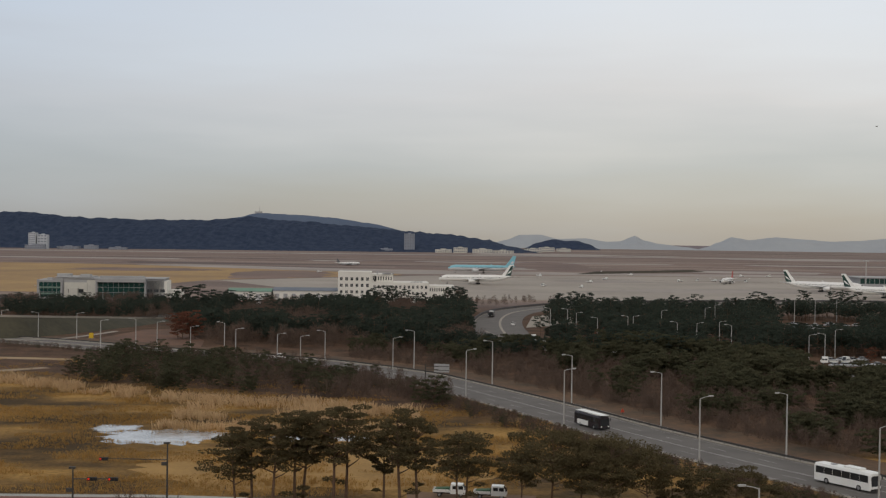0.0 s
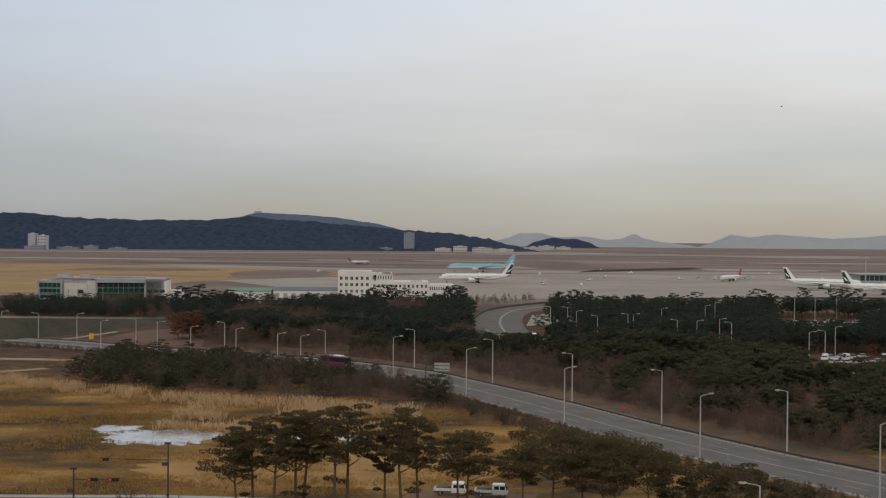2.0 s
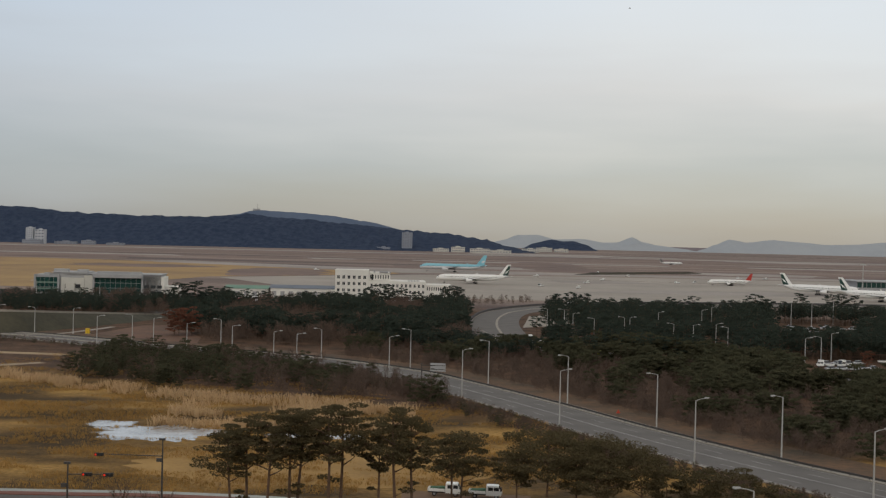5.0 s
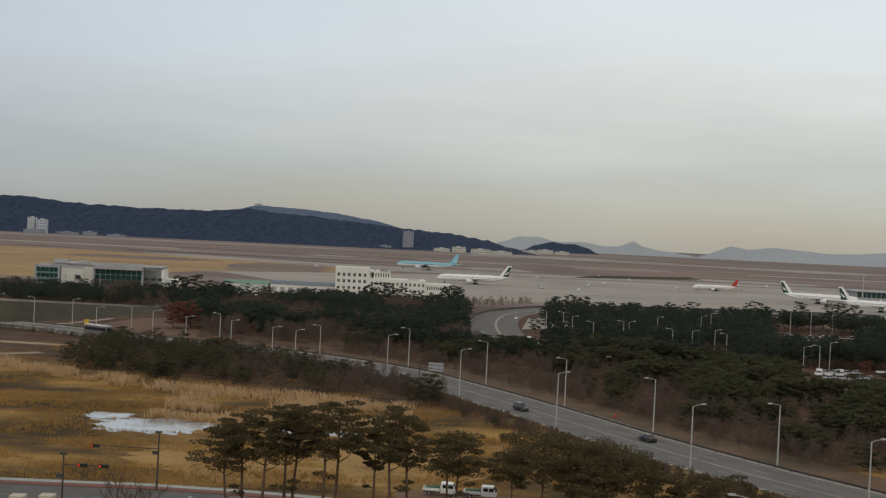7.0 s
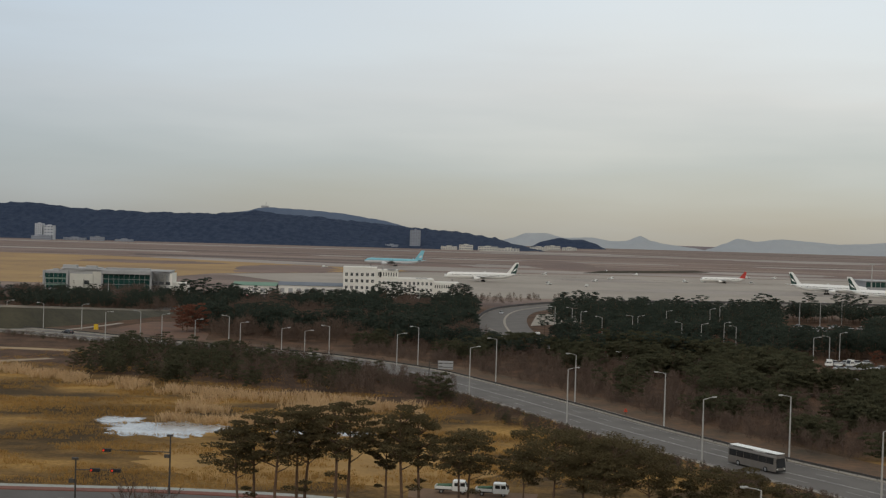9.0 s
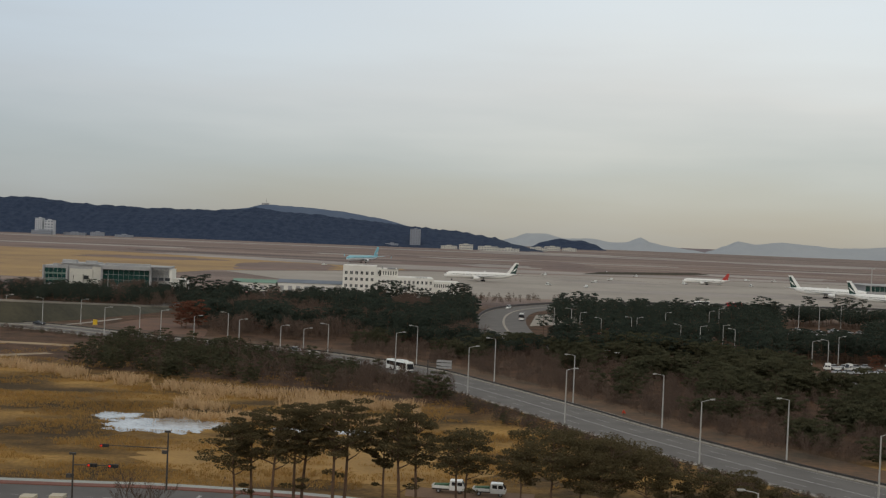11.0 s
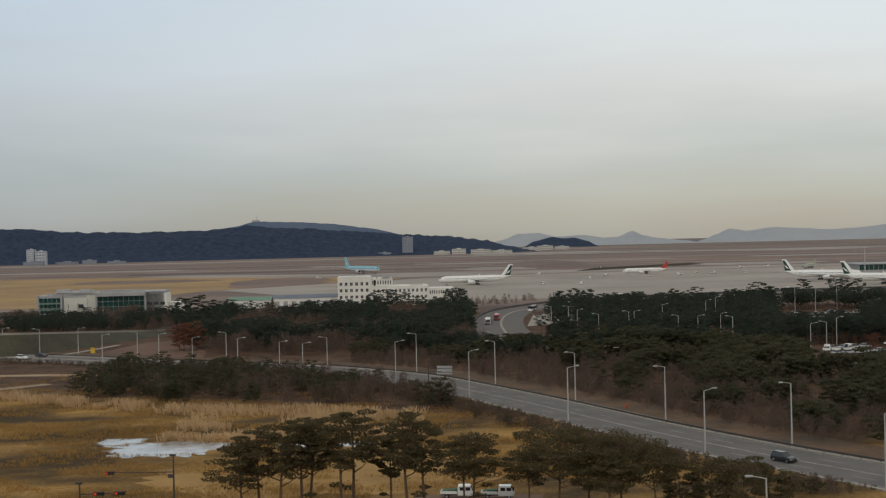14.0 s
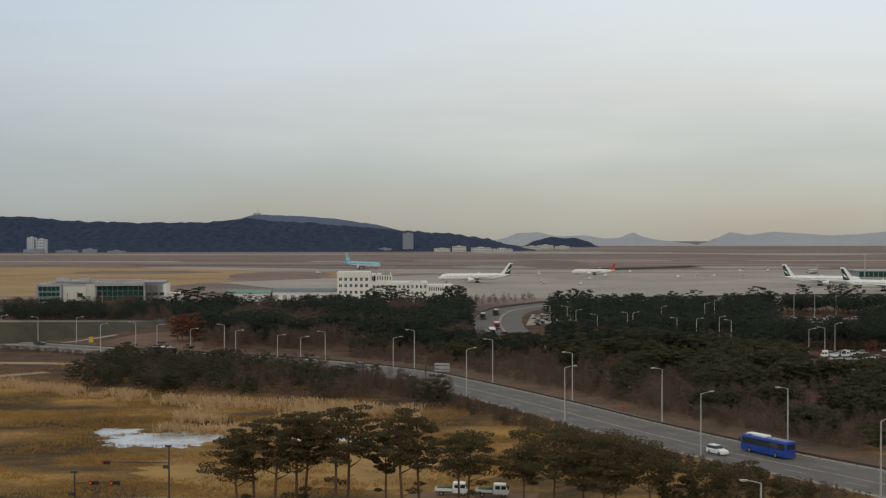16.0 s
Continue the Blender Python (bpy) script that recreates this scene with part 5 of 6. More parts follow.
def bus(label, low, high, length=11.6, height=3.25, door=True, roof_unit=True):
    v = thing("bus", label, "bus")
    length, height = length * 0.96, height * 0.94
    L, W, H = length / 2, 2.5, height

    def section(x, inset, z0, z1):
        w = W / 2 - inset
        return [(x, -w, z0), (x, w, z0), (x, w + 0.0, z1 - 0.35), (x, w - 0.22, z1), (x, -w + 0.22, z1), (x, -w, z1 - 0.35)]

    mid = 0.36 + (H - 0.36) * 0.40
    part("lower_body", Shape().loft([[(x, -w, 0.36), (x, w, 0.36), (x, w, mid), (x, -w, mid)] for x, w in ((-L, 1.15), (-L + 0.15, 1.25), (L - 0.3, 1.25), (L, 1.1))]), low, v)
    part("upper_body", Shape().loft([section(-L, 0.1, mid, H - 0.12), section(-L + 0.15, 0, mid, H), section(L - 0.5, 0, mid, H), section(L - 0.08, 0.12, mid, H - 0.15)]), high, v)
    for y in (-1, 1):
        n = 6
        step = (length - 0.9) / n
        for i in range(n):
            part("side_window", Shape().box((-L + 0.35 + step * (i + 0.5), y * 1.245, mid + 0.68), (step - 0.04, 0.05, 1.12), 0.02), DARKGLASS, v)
    part("windscreen", Shape().add([(L + 0.03, -1.1, mid - 0.45), (L + 0.03, 1.1, mid - 0.45), (L - 0.06, 1.0, H - 0.5), (L - 0.06, -1.0, H - 0.5), (L - 0.3, -1.1, mid - 0.45), (L - 0.3, 1.1, mid - 0.45), (L - 0.3, 1.0, H - 0.5), (L - 0.3, -1.0, H - 0.5)],
                                   [(0, 1, 2, 3), (7, 6, 5, 4), (0, 4, 5, 1), (1, 5, 6, 2), (2, 6, 7, 3), (3, 7, 4, 0)]), DARKGLASS, v)
    part("rear_window", Shape().box((-L - 0.01, 0, mid + 0.75), (0.06, 1.9, 0.9), 0.02), DARKGLASS, v)
    if door:
        part("door", Shape().box((L - 1.35, -1.25, 1.35), (0.95, 0.06, 1.9), 0.02), DARKGLASS, v)
        part("door", Shape().box((-0.6, -1.25, 1.35), (1.2, 0.06, 1.9), 0.02), DARKGLASS, v)
    for y in (-0.9, 0.9):
        part("headlight", Shape().box((L - 0.02, y * 0.95, 0.85), (0.12, 0.35, 0.22), 0.04), HEAD, v)
        part("tail_light", Shape().box((-L - 0.01, y, 1.0), (0.08, 0.22, 0.5), 0.03), TAIL, v)
        part("mirror", Shape().box((L + 0.15, y * 1.4, 2.3), (0.12, 0.2, 0.45), 0.04), BLACK, v)
    if roof_unit:
        part("roof_unit", Shape().box((1.5, 0, H + 0.13), (3.4, 1.7, 0.3), 0.15), BUSWHITE, v)
        part("roof_hatch", Shape().box((-2.6, 0, H + 0.06), (0.9, 0.9, 0.14), 0.1), GREYWALL, v)
    part("bumper", Shape().box((L - 0.03, 0, 0.5), (0.2, 2.3, 0.28), 0.05), BLACK, v)
    wheels(v, (-L + 2.6, L - 2.4), 2.30, 0.5)
    return v


def car(label, paint, length=4.6, height=1.48, suv=False):
    v = thing("car", label, "car")
    L, W, H = length / 2, 1.8, height
    if suv:
        tops = ((-L, 0.95), (-L + 0.1, 1.02), (L - 1.35, 1.02), (L - 0.25, 0.9), (L, 0.65))
        cab = ((-L + 0.08, -L + 0.35), (L - 1.5, L - 2.1))
    else:
        tops = ((-L, 0.8), (-L + 0.15, 0.92), (L - 1.3, 0.92), (L - 0.3, 0.78), (L, 0.6))
        cab = ((-L + 0.5, -L + 1.25), (L - 1.25, L - 2.05))
    part("body", Shape().loft([[(x, -W / 2 * k, 0.25), (x, W / 2 * k, 0.25), (x, W / 2 * k, z * 0.8), (x, W / 2 * k - 0.1, z), (x, -W / 2 * k + 0.1, z), (x, -W / 2 * k, z * 0.8)] for (x, z), k in zip(tops, (0.92, 1, 1, 0.96, 0.86))]), paint, v)
    z0 = tops[1][1] - 0.02
    w0, w1 = W / 2 - 0.08, W / 2 - 0.3
    part("glasshouse", Shape().loft([[(cab[0][0], -w0, z0), (cab[0][0], w0, z0), (cab[1][0], w0, z0), (cab[1][0], -w0, z0)], [(cab[0][1], -w1, H - 0.07), (cab[0][1], w1, H - 0.07), (cab[1][1], w1, H - 0.07), (cab[1][1], -w1, H - 0.07)]]), DARKGLASS, v)
    part("roof", Shape().box(((cab[0][1] + cab[1][1]) / 2, 0, H - 0.04), (cab[1][1] - cab[0][1] + 0.1, 2 * w1 + 0.08, 0.09), 0.08), paint, v)
    for y in (-0.62, 0.62):
        part("headlight", Shape().box((L - 0.08, y, 0.62), (0.14, 0.32, 0.14), 0.03), HEAD, v)
        part("tail_light", Shape().box((-L - 0.01, y, 0.75), (0.06, 0.3, 0.16), 0.02), TAIL, v)
        part("mirror", Shape().box((L - 1.75, y * 1.55, 0.98), (0.14, 0.16, 0.12), 0.03), paint, v)
    wheels(v, (-L + 0.85, L - 0.9), 1.64, 0.33, 0.2)
    return v


def truck(label, cabin, tarp, length=5.1, height=1.98):
    v = thing("pickup_truck", label, "truck")
    L, W, H = length / 2, 1.74, height
    x0 = L - 2.35
    part("cab", Shape().loft([[(x0, -W / 2, 0.5), (x0, W / 2, 0.5), (L - 0.05, W / 2, 0.5), (L - 0.05, -W / 2, 0.5)], [(x0, -W / 2, 1.15), (x0, W / 2, 1.15), (L, W / 2, 1.1), (L, -W / 2, 1.1)],
                              [(x0 + 0.05, -W / 2 + 0.1, H), (x0 + 0.05, W / 2 - 0.1, H), (L - 0.55, W / 2 - 0.1, H), (L - 0.55, -W / 2 + 0.1, H)]]), cabin, v)
    part("windscreen", Shape().add([(L + 0.01, -0.75, 1.15), (L + 0.01, 0.75, 1.15), (L - 0.46, 0.66, H - 0.12), (L - 0.46, -0.66, H - 0.12), (L - 0.1, -0.75, 1.15), (L - 0.1, 0.75, 1.15), (L - 0.6, 0.66, H - 0.12), (L - 0.6, -0.66, H - 0.12)],
                                   [(0, 1, 2, 3), (7, 6, 5, 4), (0, 4, 5, 1), (1, 5, 6, 2), (2, 6, 7, 3), (3, 7, 4, 0)]), DARKGLASS, v)
    for y in (-1, 1):
        part("side_window", Shape().box((L - 0.75, y * 0.835, 1.5), (0.75, 0.07, 0.52), 0.02), DARKGLASS, v)
        part("side_window", Shape().box((L - 1.65, y * 0.835, 1.5), (0.75, 0.07, 0.52), 0.02), DARKGLASS, v)
        part("bed_side", Shape().box((-1.2, y * 0.84, 0.95), (2.6, 0.06, 0.42)), cabin, v)
        part("headlight", Shape().box((L, y * 0.6, 0.75), (0.08, 0.3, 0.2), 0.03), HEAD, v)
        part("mirror", Shape().box((L - 0.1, y * 1.02, 1.4), (0.1, 0.16, 0.26), 0.03), BLACK, v)
    part("bed_floor", Shape().box((-1.2, 0, 0.72), (2.64, 1.62, 0.1)), STEEL, v)
    part("tailgate", Shape().box((-2.5, 0, 0.95), (0.06, 1.7, 0.42)), cabin, v)
    part("load", Shape().loft([[(-2.3, -0.7, 0.78), (-2.3, 0.7, 0.78), (0.05, 0.7, 0.78), (0.05, -0.7, 0.78)], [(-2.2, -0.65, 1.2), (-2.2, 0.65, 1.22), (0.05, 0.65, 1.36), (0.05, -0.65, 1.38)]]), tarp, v, "tarpaulin-covered load")
    part("chassis", Shape().box((-0.4, 0, 0.55), (4.2, 0.8, 0.2)), BLACK, v)
    wheels(v, (-1.5, L - 0.75), 1.5, 0.33, 0.2)
    return v


WINGGREY = mat("grey_wing_paint", (0.20, 0.205, 0.21), (0.25, 0.255, 0.26), 0.1, 0.45)


def aeroplane(label, length, span, body_top, body_low, fin_mat, mark=None, stroke=False):
    """Nose along +x, wheels on z = 0, the middle of the body at the origin."""
    v = thing("aeroplane", label, "aeroplane")
    k = length / 64.0
    R, zc = 2.85 * k ** 0.8, 5.1 * k
    L = length / 2
    stations = ((-1.0, 0.10, 0.55), (-0.93, 0.22, 0.45), (-0.8, 0.55, 0.27), (-0.62, 0.88, 0.08), (-0.5, 1, 0), (0.0, 1, 0), (0.5, 1, 0), (0.78, 1, 0), (0.88, 0.86, -0.06), (0.95, 0.6, -0.16), (0.985, 0.34, -0.24), (1.0, 0.08, -0.28))
    n = 12

    def half(lo):
        rings = []
        for t, r, up in stations:
            a0, a1 = (math.pi * 0.98, math.pi * 2.02) if lo else (math.pi * 0.02, math.pi * 0.98)
            rings.append([(L * t, R * r * math.cos(a0 + (a1 - a0) * i / n), zc + R * up + R * r * math.sin(a0 + (a1 - a0) * i / n)) for i in range(n + 1)])
        return Shape().loft(rings)

    part("fuselage_top", half(False), body_top, v, smooth=True)
    part("fuselage_belly", half(True), body_low, v, smooth=True)
    part("cockpit_windows", Shape().box((L * 0.945, 0, zc + R * 0.32), (L * 0.035, R * 1.12, R * 0.2), R * 0.2), DARKGLASS, v)
    for y in (-1, 1):
        row = part("window_row", Shape().box((L * 0.08, y * R * 0.985, zc + R * 0.24), (L * 1.5, 0.06, 0.06)), GREYWALL, v)
        for i in range(40):
            part("cabin_window", Shape().box((-L * 0.66 + i * L * 0.0372, y * R * 0.985, zc + R * 0.24), (0.32, 0.12, 0.45), 0.05), DARKGLASS, row)
        tip = y * span / 2
        z0 = zc - R * 0.55
        part("wing", Shape().loft([[(L * 0.30, y * R * 0.6, z0), (L * 0.1, y * R * 0.6, z0 + 0.55 * k), (-L * 0.08, y * R * 0.6, z0), (L * 0.1, y * R * 0.6, z0 - 0.55 * k)],
                                   [(L * 0.02, tip * 0.4, z0 + 0.9 * k), (-L * 0.06, tip * 0.4, z0 + 1.2 * k), (-L * 0.14, tip * 0.4, z0 + 0.9 * k), (-L * 0.06, tip * 0.4, z0 + 0.6 * k)],
                                   [(-L * 0.27, tip, z0 + 2.6 * k), (-L * 0.29, tip, z0 + 2.68 * k), (-L * 0.33, tip, z0 + 2.6 * k), (-L * 0.29, tip, z0 + 2.52 * k)]]), WINGGREY, v)
        part("winglet", Shape().add([(-L * 0.27, tip, z0 + 2.6 * k), (-L * 0.33, tip, z0 + 2.6 * k), (-L * 0.34, tip * 1.01, z0 + 4.6 * k), (-L * 0.32, tip * 1.01, z0 + 4.6 * k), (-L * 0.30, tip + y * 0.15, z0 + 2.6 * k)],
                                    [(0, 1, 2, 3), (1, 4, 2), (4, 0, 3, 2)]), body_top, v)
        part("tailplane", Shape().loft([[(-L * 0.80, y * R * 0.3, zc + R * 0.35), (-L * 0.86, y * R * 0.3, zc + R * 0.5), (-L * 0.95, y * R * 0.3, zc + R * 0.35), (-L * 0.86, y * R * 0.3, zc + R * 0.25)],
                                        [(-L * 0.96, tip * 0.33, zc + R * 0.8), (-L * 0.98, tip * 0.33, zc + R * 0.84), (-L * 1.01, tip * 0.33, zc + R * 0.8), (-L * 0.98, tip * 0.33, zc + R * 0.76)]]), body_top, v)
        ye, ze, xe = tip * 0.32, z0 - 0.55 * k, L * 0.16
        prof = ((0.11, 0.80), (0.115, 0.95), (0.07, 1.0), (0.0, 0.95), (-0.05, 0.7), (-0.075, 0.4))
        eng = part("engine", Shape().loft([[(xe + L * t, ye + 1.5 * k * r * math.cos(2 * math.pi * i / 12), ze + 1.5 * k * r * math.sin(2 * math.pi * i / 12)) for i in range(12)] for t, r in prof]), body_low, v, smooth=True)
        part("intake", Shape().loft([[(xe + L * t, ye + 1.5 * k * 0.78 * math.cos(2 * math.pi * i / 12), ze + 1.5 * k * 0.78 * math.sin(2 * math.pi * i / 12)) for i in range(12)] for t in (0.105, 0.112)]), BLACK, eng)
        part("pylon", Shape().box((xe - L * 0.02, ye, (ze + z0 + 0.6 * k) / 2 + 0.7 * k), (L * 0.10, 0.4, 1.3 * k)), GREYWALL, v)
        gear = part("main_gear", Shape().box((-L * 0.06, y * 2.7 * k, z0 / 2 + 0.2), (0.45, 0.45, z0)), DARKSTEEL, v)
        part("tyre", Shape().disc((-L * 0.06 - 0.7, y * 2.7 * k, 0.6), 0.6, 0.9), TYRE, gear)
        part("tyre", Shape().disc((-L * 0.06 + 0.7, y * 2.7 * k, 0.6), 0.6, 0.9), TYRE, gear)
    ng = part("nose_gear", Shape().box((L * 0.78, 0, zc * 0.28 + 0.2), (0.35, 0.35, zc * 0.56)), DARKSTEEL, v)
    part("tyre", Shape().disc((L * 0.78, 0, 0.5), 0.5, 0.6), TYRE, ng)
    zf, zt = zc + R * 0.75, zc + 11.6 * k
    fin = [(-L * 0.70, zf), (-L * 0.93, zt), (-L * 1.03, zt), (-L * 0.95, zf)]

    def plate(points, th):
        v_ = [(x, -th, z) for x, z in points] + [(x, th, z) for x, z in points]
        m = len(points)
        return Shape().add(v_, [tuple(range(m)), tuple(reversed(range(m, 2 * m)))] + [(i + m, (i + 1) % m + m, (i + 1) % m, i) for i in range(m)])

    f = part("tail_fin", plate(fin, 0.25 * k), fin_mat, v)
    if mark and stroke:
        part("fin_mark", plate([(-L * 0.80, zf), (-L * 0.865, zf + 3.4 * k), (-L * 0.965, zt - 0.9 * k), (-L * 1.015, zt - 1.2 * k), (-L * 0.952, zf)], 0.30 * k), mark, f, "plain dark tail field")
        part("fin_stroke", plate([(-L * 0.84, zf + 1.2 * k), (-L * 0.90, zf + 3.2 * k), (-L * 0.985, zf + 5.2 * k), (-L * 0.93, zf + 2.6 * k)], 0.34 * k), body_top, f, "plain white stroke")
    elif mark:
        part("fin_mark", plate([(-L * 0.86, zf + 3.0 * k), (-L * 0.92, zf + 4.6 * k), (-L * 0.965, zf + 4.2 * k), (-L * 0.94, zf + 2.6 * k), (-L * 0.89, zf + 1.8 * k)], 0.30 * k), mark, f, "plain pale tail mark")
    return v


# ---- the place ----
ground()
roads()
side_roads()
airfield()
distance()
white_building()
green_glass_building()
long_hall(-130, 738, 26, 5.0, GREENROOF, "long white hall with a green metal roof", 3)
long_hall(-103, 742, 40, 5.6, BLUEROOF, "long white hall with a slate-blue roof", 3)
far_buildings()
terminal()
RAMP = embankment()
ponds()
front_pines()
forest()
reeds()
lamps()
furniture()

# parked aircraft
WHITE_SKIN = mat("white_aircraft_paint", (0.78, 0.77, 0.74), (0.72, 0.71, 0.68), 0.05, 0.35, gloss=0.5)
DEEP_GREEN = mat("deep_green_tail_paint", (0.02, 0.055, 0.045), rough=0.35)
SKY_BLUE = mat("sky_blue_aircraft_paint", (0.17, 0.42, 0.50), (0.20, 0.46, 0.54), 0.05, 0.35, gloss=0.5)
PALE_GREY = mat("pale_grey_aircraft_paint", (0.62, 0.63, 0.64), rough=0.4)
RED_TAIL = mat("red_tail_paint", (0.45, 0.05, 0.04), rough=0.4)
LIME = mat("pale_green_grey_paint", (0.34, 0.37, 0.24), rough=0.4)


def facing(x, y, turn, z=0.05):
    return Matrix.Translation((x, y, z)) @ Matrix.Rotation(radians(turn), 4, "Z")


jet = aeroplane("white wide-body airliner with dark green tail, parked", 63.7, 60, WHITE_SKIN, WHITE_SKIN, WHITE_SKIN, DEEP_GREEN, True)
tagged(jet, group="parked airliners")
jet.matrix_basis = facing(28.5, 1030, 191)
copy_thing(jet, facing(303, 967, -35))
copy_thing(jet, facing(319, 872, -35))

# parked trucks and cars
GREEN_TARP = mat("green_tarpaulin", (0.04, 0.10, 0.05), (0.06, 0.13, 0.07), 1.0, 0.8, bump=0.3)
for x, y, turn in ((1.6, 187.0, -8), (7.8, 186.0, -8)):
    k = truck("white small pickup truck parked with a green load", BUSWHITE, GREEN_TARP)
    tagged(k, group="parked pickup trucks")
    k.matrix_basis = facing(x, y, turn, 0.05)
SILVER = mat("silver_car_paint", (0.45, 0.46, 0.47), rough=0.3, metal=0.4)
DARK_PAINT = mat("black_car_paint", (0.022, 0.023, 0.026), rough=0.25, gloss=0.5)
GREY_PAINT = mat("grey_car_paint", (0.16, 0.165, 0.17), rough=0.3, metal=0.3)
parked = car("silver saloon car parked among the trees", SILVER)
tagged(parked, group="parked cars")
parked.matrix_basis = facing(130, 405, 15, 0.0)
for i, (x, y, turn) in enumerate(((134, 406, 15), (138, 407, 15), (142, 409, 15), (126, 388, 15), (129.5, 389, 15), (133, 390, 15), (137, 391, 15), (141, 392, 15), (158, 553, 5), (163, 555, 5), (168, 552, 5), (173, 556, 5), (178, 553, 5), (161, 540, 5), (170, 541, 5), (176, 538, 5), (171, 570, 5), (176, 572, 5), (183, 575, 5),
                                  (190, 573, 5), (197, 577, 5), (203, 575, 5), (168, 580, 5), (187, 584, 5), (208, 586, 5))):
    c = copy_thing(parked, facing(x, y, turn, 0.0))
service = truck("small white airport service truck on the apron", BUSWHITE, GREYWALL, 6.0, 2.4)
tagged(service, group="apron service trucks")
service.matrix_basis = facing(133, 1100, 20)
for x, y in ((158, 1180), (186, 1420), (205, 1330), (225, 1150), (245, 1170), (262, 1172), (290, 1160), (330, 1340), (360, 1345), (100, 1260), (112, 980), (84, 1003), (-130, 1290), (127, 397), (134, 399.5), (152, 412)):
    copy_thing(service, facing(x, y, x * 7 % 360))

# moving aircraft and vehicles
blue_jet = aeroplane("sky-blue wide-body airliner with pale belly, taxiing", 73.9, 64, SKY_BLUE, PALE_GREY, SKY_BLUE, PALE_GREY)
runway_jet = aeroplane("small white airliner rolling along the runway", 35, 34, WHITE_SKIN, PALE_GREY, GREY_PAINT)
red_tail_jet = aeroplane("white airliner with a red tail, taxiing", 44, 36, WHITE_SKIN, WHITE_SKIN, RED_TAIL)
green_jet = aeroplane("pale green-grey airliner taxiing by the terminal", 38, 34, LIME, PALE_GREY, LIME)
PURPLE = mat("magenta_bus_paint", (0.20, 0.03, 0.10), rough=0.35)
DARKPURPLE = mat("dark_plum_bus_paint", (0.045, 0.02, 0.03), rough=0.35)
BROWNGREY = mat("brown_grey_bus_paint", (0.16, 0.145, 0.13), rough=0.35)
BLUEPAINT = mat("blue_bus_paint", (0.02, 0.065, 0.32), rough=0.3)
NIGHT = mat("near_black_bus_paint", (0.03, 0.022, 0.025), rough=0.3)
REDPAINT = mat("red_bus_paint", (0.42, 0.03, 0.03), rough=0.35)
LIMEPAINT = mat("yellow_green_truck_paint", (0.48, 0.50, 0.03), rough=0.4)
